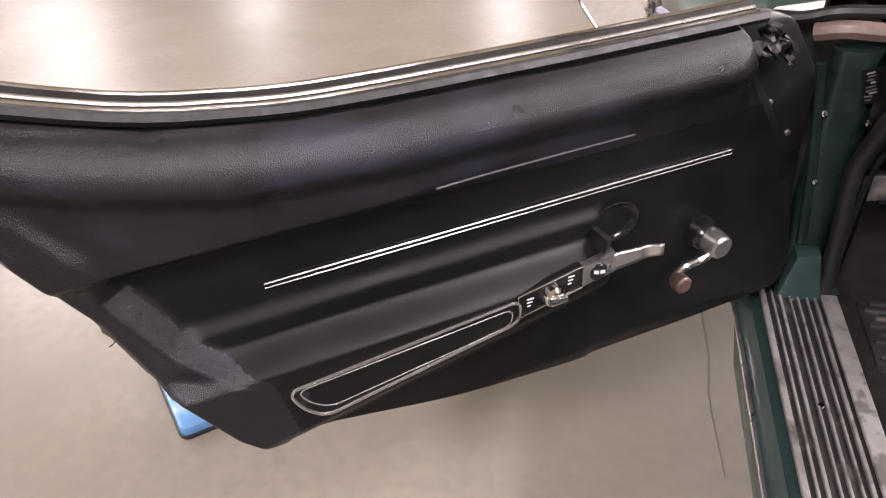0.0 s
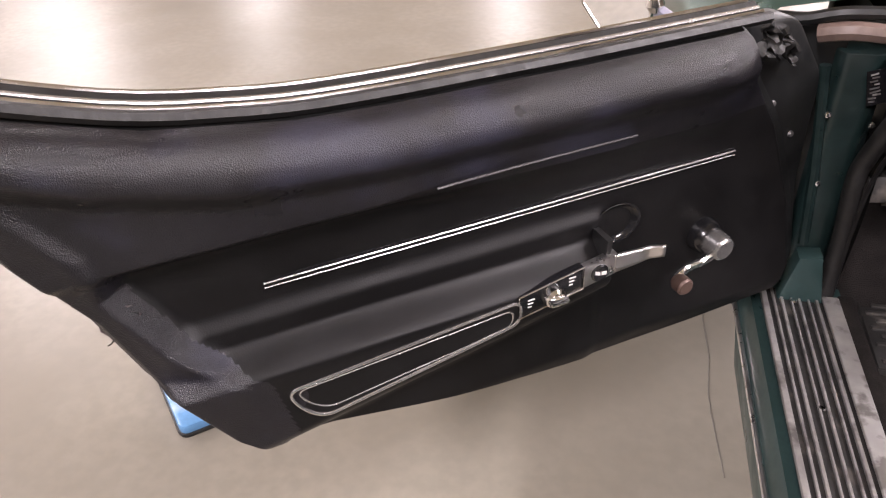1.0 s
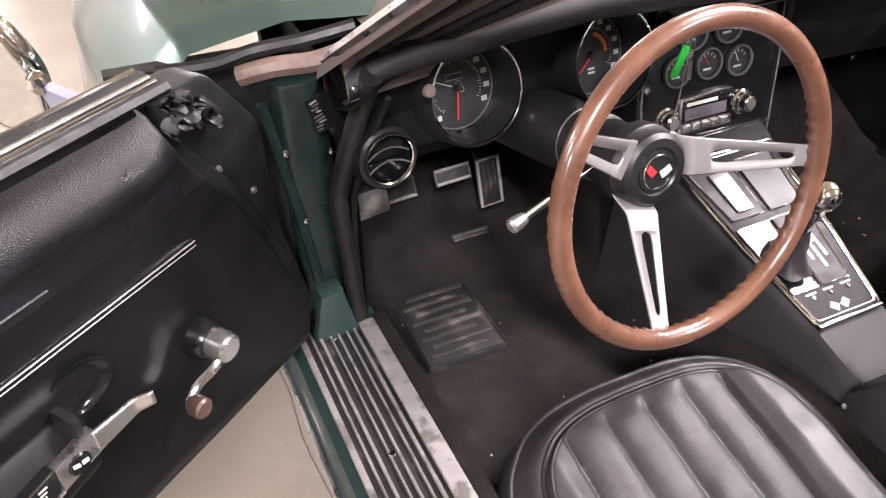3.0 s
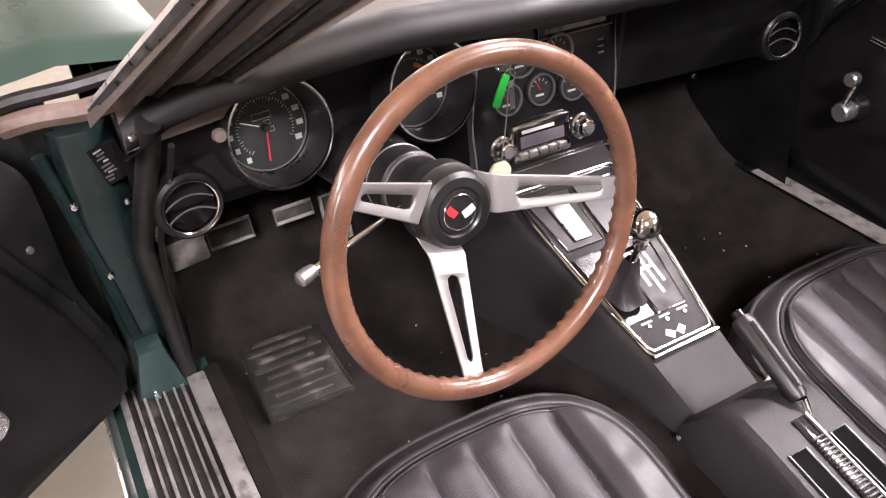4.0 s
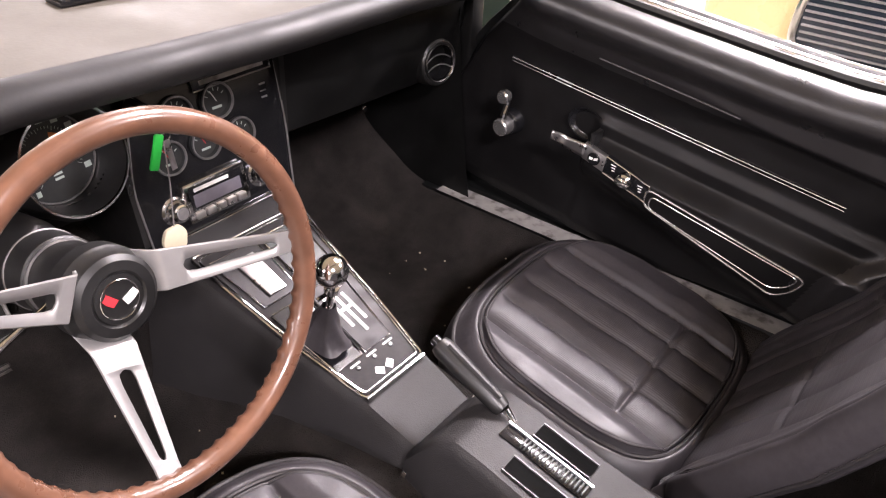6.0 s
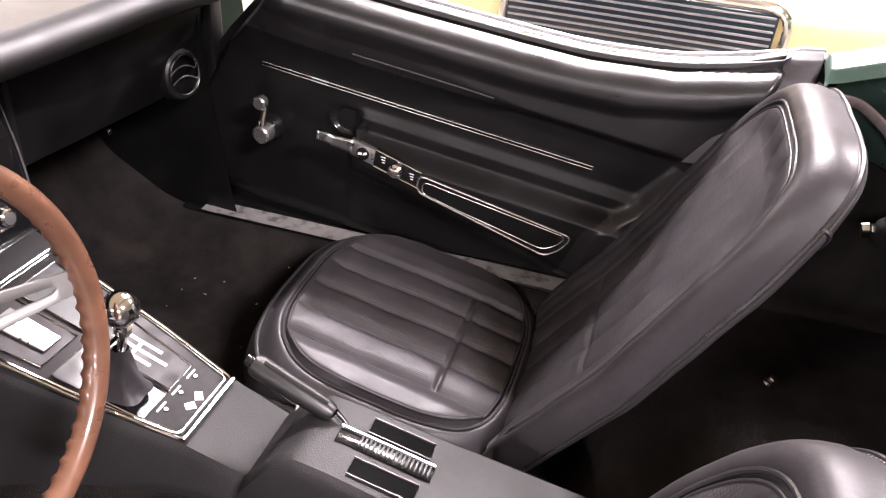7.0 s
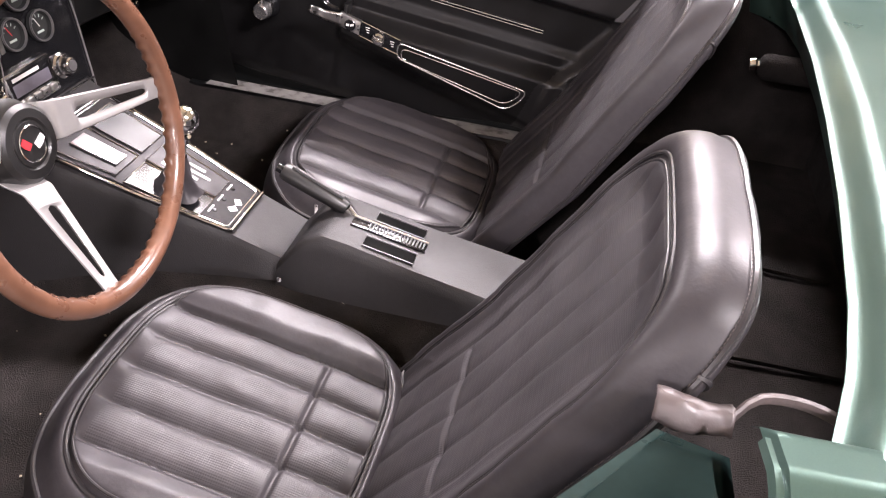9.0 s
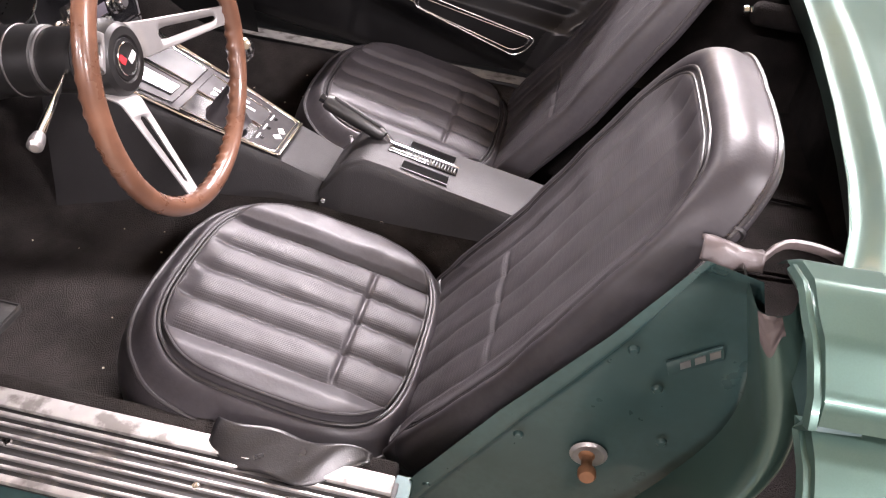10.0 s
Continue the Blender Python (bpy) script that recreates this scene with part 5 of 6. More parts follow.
def spoke(angle, root):
    def f(u, w):
        """u from hub to rim, w across."""
        k = u
        rad = 0.030 + (0.181 - 0.030) * k
        drop = HUB.z + 0.010 - (HUB.z + 0.014) * (0.24 * smooth(0.03, 0.15, k) + 0.76 * k)
        return rad, drop
    half = [(0.0, 0.024), (0.12, 0.0235), (0.2, 0.022), (0.9, 0.0125), (1.0, 0.0125)]
    hole = [(0.26, 0.0), (0.285, 0.0075), (0.35, 0.0085), (0.84, 0.0042), (0.88, 0.0)]
    bm = bmesh.new()
    n = 60
    rows = []
    for i in range(n + 1):
        k = i / n
        rad, drop = f(k, 0)
        w = curve(half, k)
        h = curve(hole, k) if 0.26 <= k <= 0.88 else 0.0
        c = Vector((HUB.x * (1 - k), HUB.y * (1 - k), 0))
        row = []
        for y in (-w, -w * 0.96, -h, h, w * 0.96, w):
            edge_drop = 0.0012 if abs(y) == w else 0
            row.append(bm.verts.new(c + Vector((rad, y + root * (1 - k), drop - edge_drop))))
        rows.append((k, row))
    for (k0, a), (k1, b) in zip(rows, rows[1:]):
        for j in range(5):
            if j == 2 and (0.26 <= k0 <= 0.88 and 0.26 <= k1 <= 0.88):
                continue
            try:
                bm.faces.new((a[j], b[j], b[j + 1], a[j + 1]))
            except ValueError:
                pass
    bmesh.ops.remove_doubles(bm, verts=bm.verts, dist=1e-5)
    bmesh.ops.rotate(bm, cent=(0, 0, 0), matrix=Matrix.Rotation(radians(angle), 3, "Z"), verts=bm.verts)
    return bm


def spoke_at(angle, root):
    global HUB
    keep = HUB.copy()
    back = Matrix.Rotation(radians(-angle), 3, "Z") @ Vector((keep.x, keep.y, 0))
    HUB = Vector((back.x, back.y, keep.z))
    bm = spoke(angle, root)
    HUB = keep
    ob = part("spoke", bm, SPOKE, wheel, "slotted brushed aluminium spoke", smooth=30)
    so = ob.modifiers.new("thick", "SOLIDIFY")
    so.thickness, so.offset = 0.0035, 0


for angle, root in ((-2, 0.010), (150, 0.0), (256, -0.013)):
    spoke_at(angle, root)
hubm = Matrix.Translation(HUB)
hub = part("hub", moved(lathe([(0.0, 0.040), (0.026, 0.040), (0.027, 0.038), (0.030, 0.0405), (0.040, 0.0400), (0.0455, 0.035), (0.048, 0.020), (0.051, 0.016), (0.051, -0.004), (0.044, -0.01)], 48), hubm), PLASTIC, wheel, "round black horn hub")
em = Matrix.Translation(HUB + Vector((0, 0, 0.041))) @ Matrix.Diagonal((1.12, 1.12, 1, 1))
part("badge_ring", moved(tube([(0.0185 * math.cos(a * math.pi / 20), 0.0185 * math.sin(a * math.pi / 20), 0) for a in range(40)], 0.0008, 5, True), em), CHROME, hub)
part("badge_flag", moved(prism(((-0.002, -0.004), (-0.013, 0.003), (-0.017, -0.003), (-0.013, -0.007), (-0.007, -0.010)), -0.0006, 0.0008), em @ Matrix.Rotation(radians(-16), 4, "Z") @ Matrix.Translation((0, 0.004, 0))), RED, hub, smooth=0)
part("badge_flag", moved(prism(((0.002, -0.004), (0.013, 0.005), (0.018, 0.000), (0.013, -0.006), (0.007, -0.010)), -0.0006, 0.0008), em @ Matrix.Rotation(radians(-16), 4, "Z") @ Matrix.Translation((0, 0.004, 0))), WHITE, hub, smooth=0)
column = thing("steering_column", WM @ Matrix.Translation(HUB), "black steering column with a chrome turn signal lever", "steering column")
part("column_tube", lathe([(0.034, -0.006), (0.041, -0.012), (0.042, -0.055), (0.040, -0.058), (0.040, -0.062), (0.045, -0.066), (0.046, -0.13), (0.050, -0.15), (0.051, -0.30)], 40), PLASTIC, column)
part("column_band", lathe([(0.0405, -0.060), (0.0430, -0.0605), (0.0430, -0.0635), (0.041, -0.064)], 40), DULL_ALU, column)
part("column_band", lathe([(0.0455, -0.100), (0.0468, -0.1005), (0.0468, -0.102), (0.0455, -0.1025)], 40), DULL_ALU, column)
inv = (WM @ Matrix.Translation(HUB)).inverted()
p0, p1 = inv @ Vector((-0.335, 0.905, 0.725)), inv @ Vector((-0.468, 0.858, 0.712))
lever = part("turn_lever", tube([p0, p0.lerp(p1, 0.25), p0.lerp(p1, 0.3), p0.lerp(p1, 0.8), p1], [0.003, 0.003, 0.0032, 0.0058, 0.0064], 12), CHROME, column, "chrome turn signal lever")
kn = p1 - p0
part("lever_knob", tube([p1, p1 + kn * 0.07, p1 + kn * 0.14, p1 + kn * 0.16], [0.0072, 0.0088, 0.0088, 0.005], 16), DULL_ALU, lever, "ribbed grey knob")

# ---- pedals ----


def pedal(name, x0, x1, z0, z1, y, tilt, label):
    t = thing(name, pose((x0 + x1) / 2, y, (z0 + z1) / 2, tilt, 0, 4), label, "pedal", "pedals in the footwell")
    w, h = (x1 - x0) / 2, (z1 - z0) / 2
    pad = part("pad", box((-w, -0.008, -h), (w, 0.008, h), 0.005), MAT_RUBBER, t, "ribbed black rubber pad")
    if h > 0.03:
        for k in (-1, 0, 1):
            part("pad_rib", box((-0.004 + k * w * 0.55, -0.011, -h * 0.85), (0.004 + k * w * 0.55, -0.006, h * 0.85), 0.002), MAT_RUBBER, pad)
    part("pad_frame", tube([(-w, -0.008, -h), (w, -0.008, -h), (w, -0.008, h), (-w, -0.008, h)], 0.0035, 8, True), SCUFFED, t, "bright pedal frame")
    part("arm", tube([(0, 0.006, 0), (0, 0.05, 0.05), (0.01, 0.10, 0.20)], 0.008, 8), BLACK_METAL, t)


pedal("clutch_pedal", -0.512, -0.440, 0.492, 0.524, 1.28, -25, "clutch pedal with rubber pad in a bright frame")
pedal("brake_pedal", -0.400, -0.334, 0.497, 0.520, 1.285, -25, "brake pedal with rubber pad in a bright frame")
pedal("throttle_pedal", -0.318, -0.276, 0.436, 0.522, 1.28, -15, "tall throttle pedal with ribbed rubber in a bright frame")
block = thing("fuse_block", pose(-0.560, 1.15, 0.588, -15, 0, 10), "small grey box under the dashboard", "box")
part("cover", box((-0.029, -0.012, -0.022), (0.029, 0.04, 0.020), 0.005), WORN_RUBBER, block)
heel = thing("heel_pad", pose(-0.449, 1.140, 0.324, 1, 0, 0), "worn ribbed black rubber heel pad on the carpet", "floor mat")
part("pad", box((-0.070, -0.102, -0.02), (0.070, 0.102, 0.001), 0.004), MAT_RUBBER, heel)
part("border", tube([(-0.068, -0.100, 0.002), (0.068, -0.100, 0.002), (0.066, 0.100, 0.002), (-0.066, 0.100, 0.002)], 0.0024, 6, True), MAT_RUBBER, heel, "worn edge")
for k in range(9):
    y = -0.082 + 0.0205 * k
    part("rib", box((-0.060 + 0.012 * (k % 2), y - 0.0045, 0.0), (0.060 - 0.020 * ((k + 1) % 2), y + 0.0045, 0.0055), 0.002), WORN_RUBBER, heel)
foot = thing("foot_rest", pose(-0.332, 1.268, 0.346, 58, 0, 0), "ribbed black rubber foot rest on the toe board", "foot rest")
part("pad", box((-0.038, -0.036, -0.01), (0.038, 0.036, 0.006), 0.004), MAT_RUBBER, foot)
for k in range(9):
    part("rib", box((-0.035, -0.033 + 0.0078 * k, 0.004), (0.035, -0.029 + 0.0078 * k, 0.009), 0.001), WORN_RUBBER, foot)

# ---- centre console ----
SL = math.atan(0.385)
console = thing("centre_console", pose(0, 0, 0), "black centre console with a bright framed shifter plate", "console")


CW = [(0.66, -0.055, 0.066), (0.75, -0.062, 0.070), (0.88, -0.088, 0.083), (1.02, -0.113, 0.108), (1.12, -0.125, 0.125)]


def front_console(s, t):
    y = 0.655 + 0.46 * s
    l, r = curve([(c[0], c[1]) for c in CW], y), curve([(c[0], c[2]) for c in CW], y)
    z = 0.432 + 0.385 * (y - 0.658)
    low = 0.31
    pts = [(0, l - 0.045, low), (0.15, l - 0.030, low + 0.06), (0.36, l - 0.002, z - 0.010), (0.40, l + 0.004, z), (0.60, r - 0.004, z), (0.64, r + 0.002, z - 0.010), (0.85, r + 0.03, low + 0.06), (1, r + 0.045, low)]
    return Vector((curve([(p[0], p[1]) for p in pts], t), y, curve([(p[0], p[2]) for p in pts], t)))


part("console_body", sheet(front_console, 40, 60), CONSOLE_VINYL, console, "black vinyl-covered body", smooth=30)


def rear_console(s, t):
    y = 0.10 + 0.565 * s
    top = curve([(0.10, 0.415), (0.45, 0.476), (0.55, 0.497), (0.595, 0.503), (0.625, 0.490), (0.665, 0.434)], y)
    half = curve([(0.10, 0.072), (0.50, 0.064), (0.60, 0.062), (0.665, 0.066)], y)
    pts = [(0, -half - 0.035, 0.31), (0.3, -half - 0.012, top - 0.06), (0.37, -half - 0.002, top - 0.006), (0.40, -half + 0.006, top), (0.60, half - 0.006, top), (0.63, half + 0.002, top - 0.006), (0.7, half + 0.012, top - 0.06), (1, half + 0.035, 0.31)]
    return Vector((curve([(p[0], p[1]) for p in pts], t) - 0.004, y, curve([(p[0], p[2]) for p in pts], t)))


part("console_rear", sheet(rear_console, 60, 60), CONSOLE_VINYL, console, "grained black rear section", smooth=35)
# Near-black for flat boxes that stand in for the shade inside the tray slots.
SLOT = material("flat_black_slot_shade", (0.002, 0.002, 0.002), 0.9, vary=0.1, spec=0.1)
RC = Matrix.Translation((-0.004, 0.49, 0.4845)) @ Euler((math.atan(0.2), 0, 0)).to_matrix().to_4x4()
for x0, x1, y0, y1 in ((0.021, 0.046, -0.040, 0.043), (-0.047, -0.021, -0.040, 0.043)):
    part("tray_slot", moved(box((x0, y0, -0.004), (x1, y1, 0.0016)), RC), SLOT, console, "flat black patch as shade inside the slot", smooth=0)
    part("slot_rim", moved(tube([(x0, y0, 0.0018), (x1, y0, 0.0018), (x1, y1, 0.0018), (x0, y1, 0.0018)], 0.0016, 6, True), RC), VINYL, console)
track = part("lever_track", moved(box((-0.010, -0.050, -0.002), (0.012, 0.075, 0.0022), 0.001), RC), GLOSS_BLACK, console, "toothed lever track")
for k in range(17):
    part("tooth", moved(box((-0.008, -0.046 + 0.0056 * k, 0.002), (0.010, -0.0435 + 0.0056 * k, 0.005), 0.0006), RC), PLASTIC, track)
part("track_rail", moved(tube([(0.013, -0.05, 0.004), (0.013, 0.075, 0.004)], 0.0016, 6), RC), CHROME, track)
for y, z in ((0.655, 0.418), (0.548, 0.400)):
    part("side_screw", moved(disc(0.0042, 0.003, 12), Matrix.Translation((-0.083 if y > 0.6 else -0.088, y, z)) @ Euler((0, -math.pi / 2 + 0.25, 0)).to_matrix().to_4x4()), CHROME, console)


def cp(x, y, up=0.0):
    """A point on the sloping console plate."""
    return Vector((x, y - up * math.sin(SL), 0.4335 + 0.385 * (y - 0.658) + up * math.cos(SL)))


def flat(poly, h0, h1, bev=0.0):
    m = Matrix.Translation(cp(0, 0.658)) @ Euler((SL, 0, 0)).to_matrix().to_4x4()
    return moved(prism([(x, (y - 0.658) / math.cos(SL)) for x, y in poly], h0, h1, "xyz", bev), m)


plate_poly = [(-0.057, 0.748), (0.060, 0.748), (0.078, 0.86), (0.096, 1.04), (-0.102, 1.04), (-0.083, 0.88)]
plate = part("shift_plate", flat(rounded(plate_poly, 0.008), 0.0, 0.004, 0.001), DARK_ALU, console, "satin metal shifter plate")
part("plate_frame", tube([cp(x, y, 0.005) for x, y in rounded(plate_poly, 0.008)], 0.0022, 8, True), CHROME, plate, "bright frame")
part("plate_frame", tube([cp(0.0 + (x - 0.0) * 0.93, 0.895 + (y - 0.895) * 0.96, 0.005) for x, y in rounded(plate_poly, 0.008)], 0.0013, 6, True), CHROME, plate)
part("plate_end_bar", tube([cp(-0.057, 0.746, 0.005), cp(0.060, 0.746, 0.005)], 0.0032, 8), CHROME, plate, "bright rounded end bar")


def framed(poly, mt, name, lab, parent=plate):
    p = part(name, flat(poly, 0.0042, 0.0056), mt, parent, lab, smooth=0)
    part(name + "_frame", tube([cp(x, y, 0.0062) for x, y in poly], 0.0013, 6, True), CHROME, parent)
    return p


framed([(-0.061, 0.797), (-0.012, 0.797), (-0.012, 0.910), (-0.074, 0.910)], GLOSS_BLACK, "shifter_opening", "black opening round the boot")
framed([(-0.006, 0.797), (0.044, 0.797), (0.060, 0.912), (-0.006, 0.912)], DARK_ALU, "pattern_panel", "satin panel with shift pattern")
framed([(0.004, 0.925), (0.066, 0.925), (0.076, 1.02), (0.004, 1.02)], DIAL, "coin_tray", "black tray")
framed([(-0.070, 0.925), (-0.006, 0.925), (-0.006, 1.02), (-0.086, 1.02)], DARK_ALU, "ashtray_lid", "satin ashtray lid")
part("ashtray_lip", flat([(-0.052, 0.935), (-0.022, 0.935), (-0.022, 1.005), (-0.058, 1.005)], 0.0056, 0.010, 0.002), BRUSHED, plate, "polished lid")
for x0, y0, x1, y1 in ((0.008, 0.835, 0.013, 0.89), (0.021, 0.82, 0.026, 0.895), (0.034, 0.835, 0.039, 0.885), (0.008, 0.860, 0.039, 0.865), (0.004, 0.886, 0.016, 0.893)):
    part("pattern_mark", flat([(x0, y0), (x1, y0), (x1, y1), (x0, y1)], 0.0056, 0.0064), WHITE, plate, smooth=0)
for x in (-0.032, 0.0, 0.033):
    part("plate_lamp", moved(disc(0.0035, 0.002, 14), Matrix.Translation(cp(x, 0.785, 0.004)) @ Euler((SL, 0, 0)).to_matrix().to_4x4()), GLOSS_BLACK, plate)
    part("caption_bar", flat([(x - 0.009, 0.790), (x + 0.009, 0.790), (x + 0.009, 0.7925), (x - 0.009, 0.7925)], 0.0042, 0.0048), WHITE, plate, smooth=0)
for k in (-1, 1):
    part("flag_mark", flat([(k * 0.001, 0.766), (k * 0.012, 0.773), (k * 0.018, 0.766), (k * 0.008, 0.758)], 0.0042, 0.0050), WHITE, plate, smooth=0)
for x in (-0.050, 0.052):
    part("screw", moved(disc(0.003, 0.002, 10), Matrix.Translation(cp(x, 0.754, 0.004)) @ Euler((SL, 0, 0)).to_matrix().to_4x4()), BLACK_METAL, plate)

shifter = thing("gear_lever", pose(-0.040, 0.848, 0.506), "chrome gear lever with a ball knob in a black boot", "gear lever")
part("boot", sheet(lambda s, t: Vector(((0.030 - 0.021 * t ** 0.7 + 0.004 * math.sin(2 * math.pi * s * 5) * (1 - t)) * math.cos(2 * math.pi * s), (0.048 - 0.038 * t ** 0.7 + 0.004 * math.sin(2 * math.pi * s * 5 + 8 * t) * (1 - t)) * math.sin(2 * math.pi * s) - 0.022 * t, 0.004 + 0.07 * t)), 40, 14, True), LEATHER, shifter, "creased black boot", smooth=60)
part("stem", tube([(0, -0.020, 0.06), (-0.006, -0.034, 0.10), (-0.011, -0.042, 0.142)], 0.0055, 12), CHROME, shifter)
part("collar", moved(lathe([(0.006, 0.012), (0.010, 0.010), (0.010, 0), (0.006, -0.002)], 20), Matrix.Translation((-0.007, -0.036, 0.108)) @ Euler((radians(14), radians(-5), 0)).to_matrix().to_4x4()), CHROME, shifter)
part("reverse_catch", tube([(-0.028, -0.032, 0.104), (-0.007, -0.038, 0.110), (0.014, -0.034, 0.112)], 0.003, 8), CHROME, shifter)
part("ball_knob", moved(lathe([(0.022 * math.sin(math.pi * i / 20), -0.022 * math.cos(math.pi * i / 20)) for i in range(21)], 36), Matrix.Translation((-0.0115, -0.043, 0.146))), CHROME, shifter, "polished chrome ball", smooth=80)

brake = thing("hand_brake", pose(0.018, 0.553, 0.497), "hand brake lever with a grooved dark grey grip", "hand brake")
g0, g1 = Vector((0.0, 0.026, 0.010)), Vector((0.002, 0.133, 0.056))
part("stem", tube([(0.002, -0.012, -0.02), (0.0, 0.012, -0.004), g0], [0.006, 0.008, 0.009], 12), CHROME, brake)
grip = part("grip", tube([g0, g0.lerp(g1, 0.06), g0.lerp(g1, 0.5), g0.lerp(g1, 0.93), g1], [0.010, 0.0125, 0.0135, 0.0145, 0.012], 14, flat=1.1), PLASTIC, brake, "dark grey moulded grip")
part("groove", tube([g0.lerp(g1, 0.1) + Vector((0, -0.005, 0.0125)), g0.lerp(g1, 0.9) + Vector((0, -0.006, 0.0135))], 0.0035, 6), DULL_ALU, grip, "lighter ridge").data.materials.clear()
grip.children[0].data.materials.append(PLASTIC)
part("button", tube([g1, g1 + (g1 - g0).normalized() * 0.010], 0.0075, 14), GLOSS_BLACK, brake, "black release button")
bracket = thing("lever_bracket", pose(0.0, 0.632, 0.462), "bare metal bracket in the console gap", "bracket")
part("strip", box((-0.055, -0.004, -0.006), (0.02, 0.004, -0.002), 0.001), RUST, bracket)
part("strip", moved(box((-0.03, -0.003, -0.004), (0.03, 0.003, 0.0), 0.001), Matrix.Translation((0.045, 0.01, 0)) @ Matrix.Rotation(0.4, 4, "Z")), BRUSHED, bracket)

# ---- loose and outside things ----
flap = thing("vinyl_flap", pose(0, 0, 0), "loose dark grey vinyl flap hanging from the seat onto the sill", "vinyl flap")
part("flap_sheet", sheet(lambda s, t: Vector((-0.560 - 0.062 * t * math.sin(math.pi * (0.15 + 0.8 * s)) - 0.005 * math.sin(12 * s), 0.630 - 0.195 * s, 0.416 - 0.010 * t + 0.004 * math.sin(10 * s + 3 * t))), 30, 14), VINYL, flap, smooth=60)
flap.children[0].modifiers.new("thick", "SOLIDIFY").thickness = 0.002
bolt = thing("seat_bolt", pose(-0.549, 0.754, 0.372), "bright seat mounting bolt on a worn bracket", "bolt")
part("head", lathe([(0, 0.008), (0.006, 0.008), (0.007, 0.002), (0.012, 0.0), (0.012, -0.004)], 12), CHROME, bolt)
part("bracket", box((-0.02, -0.014, -0.05), (0.016, 0.014, -0.003), 0.004), BLACK_METAL, bolt)
blue = thing("kneeling_pad", pose(-1.757, 0.928, 0.0, 0, 0, 40), "pale blue plastic pad with a dark edge on the floor", "floor pad")
part("pad", prism(rounded([(0, 0), (0.42, 0.02), (0.40, 0.30), (-0.02, 0.28)], 0.02), 0.004, 0.030, "xyz", 0.006), BLUE, blue)
part("edge", prism(rounded([(-0.004, -0.004), (0.424, 0.016), (0.404, 0.304), (-0.024, 0.284)], 0.025), 0.0, 0.010, "xyz", 0.003), DARK_RUBBER, blue, "dark rubber edge")
for pts in (((-0.712, 1.56, 0.0012), (-0.705, 1.38, 0.0012), (-0.711, 1.25, 0.0012), (-0.694, 1.05, 0.0012)),):
    crack = fine([Vector(p) for p in pts], 0.012)
    structure("floor_crack", tube([p + Vector((0.004 * noise.noise((p.y * 40, 0, 1)), 0, 0)) for p in crack], 0.0009, 4, flat=1.0), material("dirty_crack", (0.14, 0.125, 0.108), 0.6), "thin dark crack in the concrete floor", "floor crack")

# outside mirror on the open door
facing_n = Vector((-0.70, -0.68, -0.21)).normalized()
MU = Vector((-0.70, 0.71, 0))
MU = (MU - facing_n * MU.dot(facing_n)).normalized()
MX = basis((-0.995, 1.252, 0.835), MU, MU.cross(facing_n))
mirror = thing("door_mirror", MX, "chrome-rimmed door mirror on a grey foot outside the open door", "door mirror")
shape = rounded([(0.10, 0.080), (0.085, -0.020), (0.015, -0.088), (-0.065, -0.075), (-0.095, 0.010), (-0.065, 0.085)], 0.03, 6)
part("mirror_glass", prism(shape, -0.004, 0.0, "xzy"), MIRROR, mirror, "clear mirror glass", smooth=0)
part("mirror_rim", tube([(u, 0.0, v) for u, v in shape], 0.0028, 6, True), CHROME, mirror, "thin chrome rim")
part("mirror_shell", prism([(u * 0.94, v * 0.94) for u, v in shape], -0.035, -0.006, "xzy", 0.012, 3), CHROME, mirror)
part("mirror_joint", lathe([(0, 0.012), (0.010, 0.010), (0.014, 0.0), (0.010, -0.010), (0, -0.012)], 20), CHROME, mirror).data.transform(Matrix.Translation((-0.098, 0.0, 0.006)))
part("mirror_foot", prism([(-0.095, 0.004), (-0.24, -0.035), (-0.26, -0.085), (-0.14, -0.085), (-0.095, -0.04)], -0.012, 0.004, "xzy", 0.004), material("lilac_grey_paint", (0.24, 0.24, 0.30), 0.35, vary=0.1), mirror, "grey painted mirror foot")

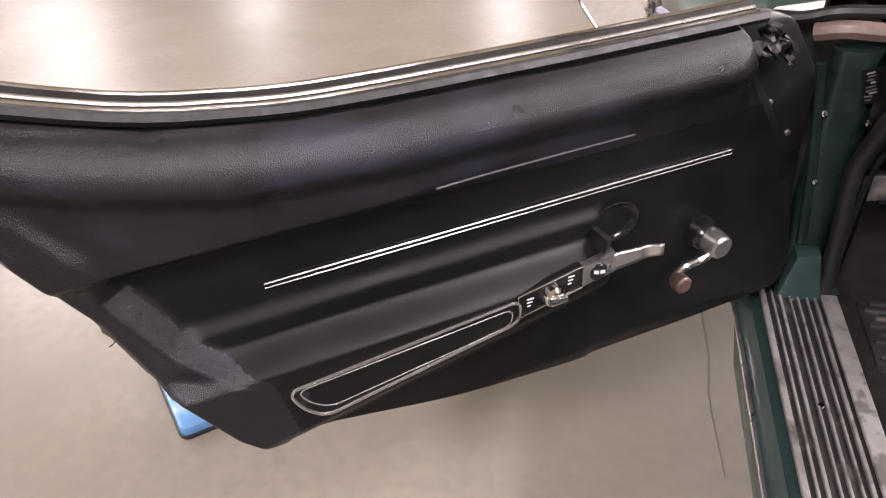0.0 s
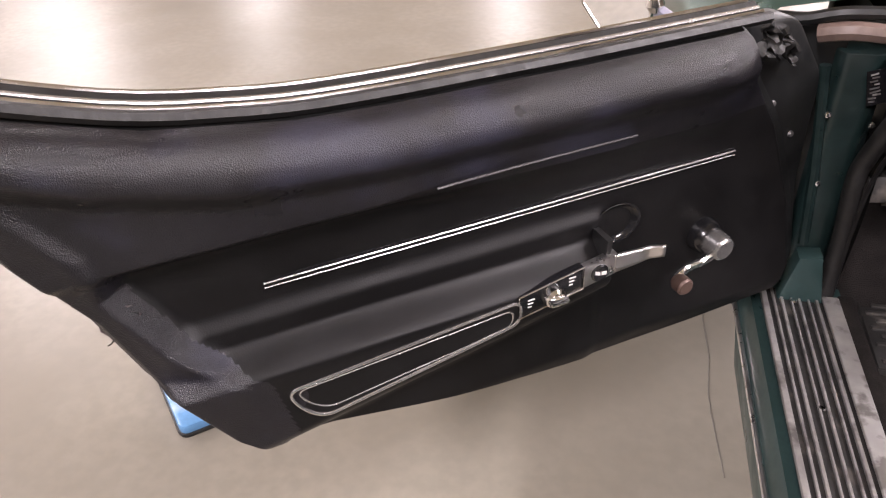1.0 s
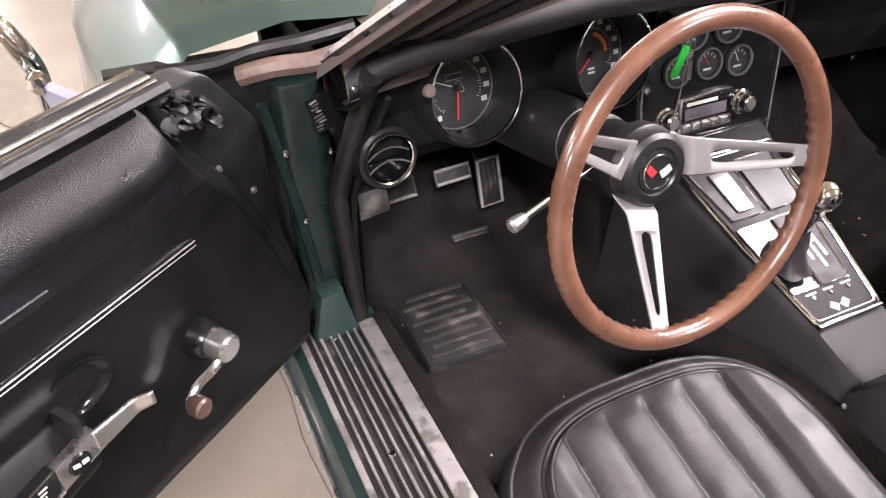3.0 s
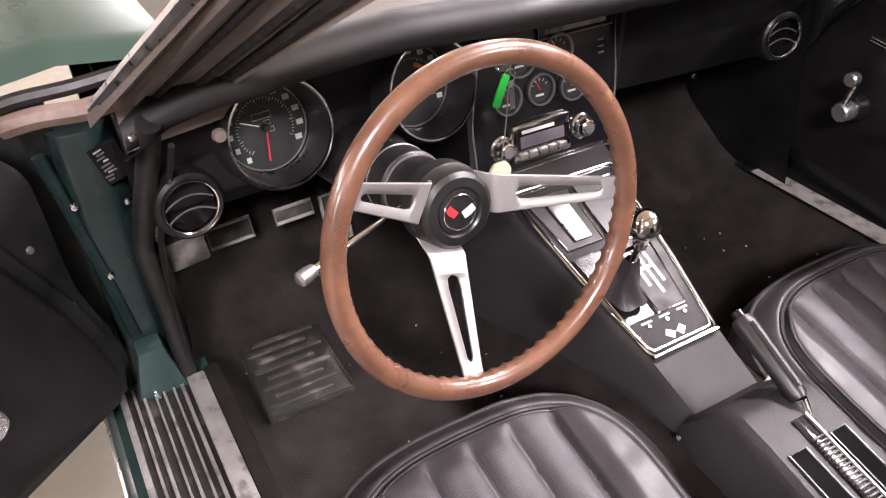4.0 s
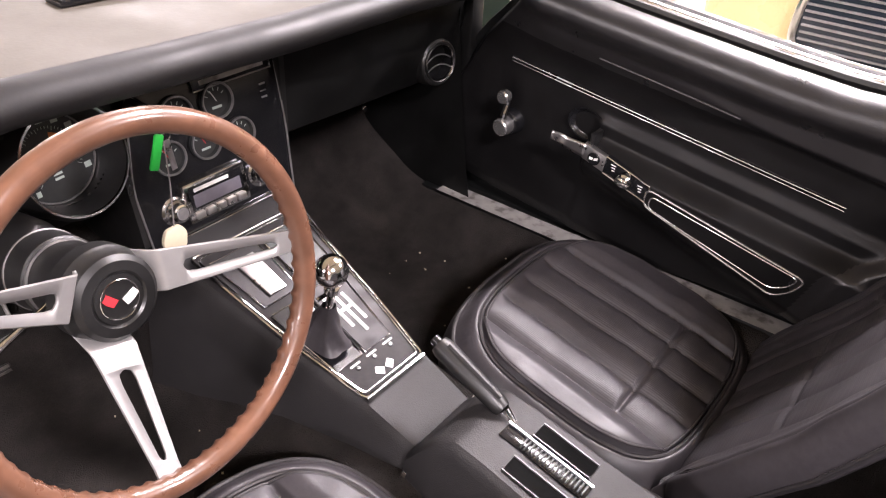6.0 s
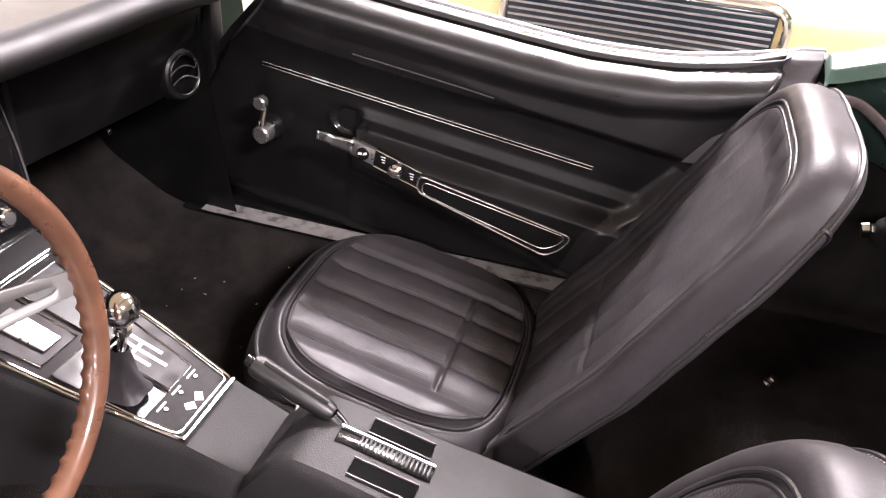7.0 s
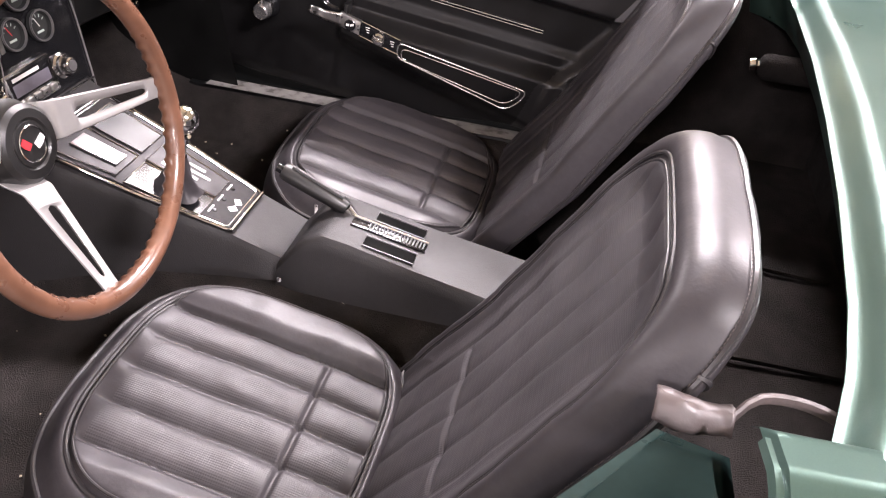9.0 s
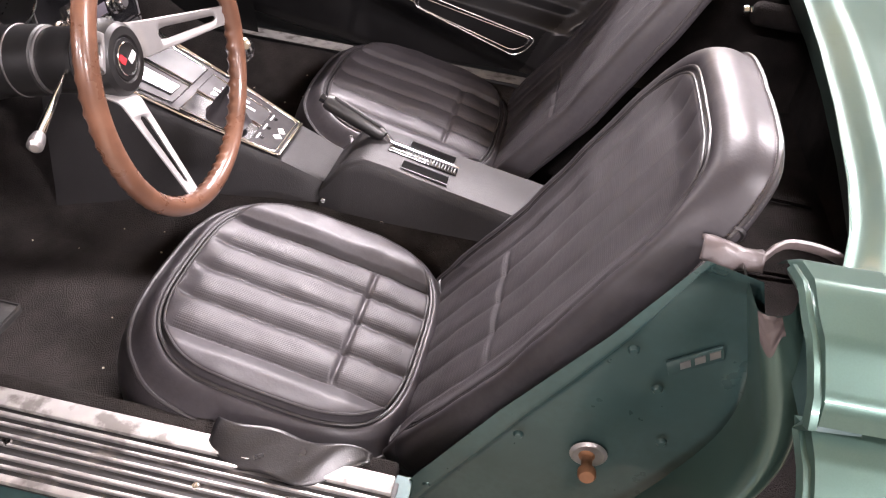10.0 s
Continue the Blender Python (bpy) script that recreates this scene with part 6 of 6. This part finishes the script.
# parked car beyond the closed door
parked = thing("parked_car", pose(2.15, 0.35, 0), "cream parked car with a dark slatted grille framed in chrome", "car")
part("body", prism(rounded([(0.02, 0.24), (0.0, 0.56), (0.10, 0.70), (0.9, 0.84), (3.6, 0.84), (3.7, 0.24)], 0.08), -0.95, 0.85, "xzy", 0.06, 3), CREAM, parked)
part("cab", prism(rounded([(1.15, 0.80), (1.55, 1.42), (1.85, 1.62), (3.3, 1.62), (3.6, 0.80)], 0.12), -0.78, 0.68, "xzy", 0.08, 3), CREAM, parked, "cream cab")
part("windscreen", prism([(1.24, 0.93), (1.52, 1.37), (1.50, 1.385), (1.22, 0.94)], -0.66, 0.56, "xzy"), GLASS_DARK, parked, "dark windscreen", smooth=0)
grille = part("grille", box((-0.018, -0.42, 0.36), (0.03, 0.50, 0.58), 0.01), GLASS_DARK, parked, "dark grille")
for k in range(9):
    part("slat", box((-0.026, -0.41, 0.375 + 0.023 * k), (-0.010, 0.49, 0.382 + 0.023 * k), 0.002), DULL_ALU, grille)
part("grille_frame", tube([(-0.02, y, z) for y, z in rounded([(-0.44, 0.34), (0.52, 0.34), (0.50, 0.60), (-0.46, 0.60)], 0.10)], 0.016, 10, True), CHROME, parked, "chrome grille frame")
part("bumper", tube(fine([(0.0, -0.93, 0.30), (-0.06, -0.6, 0.30), (-0.08, 0, 0.30), (-0.06, 0.5, 0.30), (0.0, 0.83, 0.30)], 0.08), 0.035, 10), CHROME, parked, "chrome bumper")
for y in (-0.86, 0.76):
    t = part("tyre", moved(lathe([(0.20, -0.10), (0.30, -0.10), (0.33, -0.07), (0.33, 0.07), (0.30, 0.10), (0.20, 0.10)], 40), Matrix.Translation((0.75, y, 0.33)) @ Euler((math.pi / 2, 0, 0)).to_matrix().to_4x4()), DARK_RUBBER, parked, "black tyre")
    part("wheel_disc", moved(lathe([(0, 0.06), (0.15, 0.05), (0.20, 0.07), (0.20, -0.07), (0, -0.06)], 40), Matrix.Translation((0.75, y, 0.33)) @ Euler((math.pi / 2, 0, 0)).to_matrix().to_4x4()), CHROME, t)

# pale lint on the carpet
rng = random.Random(4)
specks = []
for _ in range(70):
    x, y = rng.uniform(-0.54, 0.5), rng.uniform(0.35, 1.2)
    p = floor_at((x + 0.60) / 1.18, (y + 0.24) / 1.74)
    r = rng.uniform(0.0006, 0.0016)
    specks.append(moved(box((-r, -r * rng.uniform(0.5, 2), 0), (r, r, r), 0), Matrix.Translation(p + Vector((0, 0, 0.002))) @ Matrix.Rotation(rng.uniform(0, 3), 4, "Z")))
tagged(part("carpet_lint", joined(*specks), IVORY, smooth=0), "pale specks of lint on the black carpet", "lint", kind="stuff")
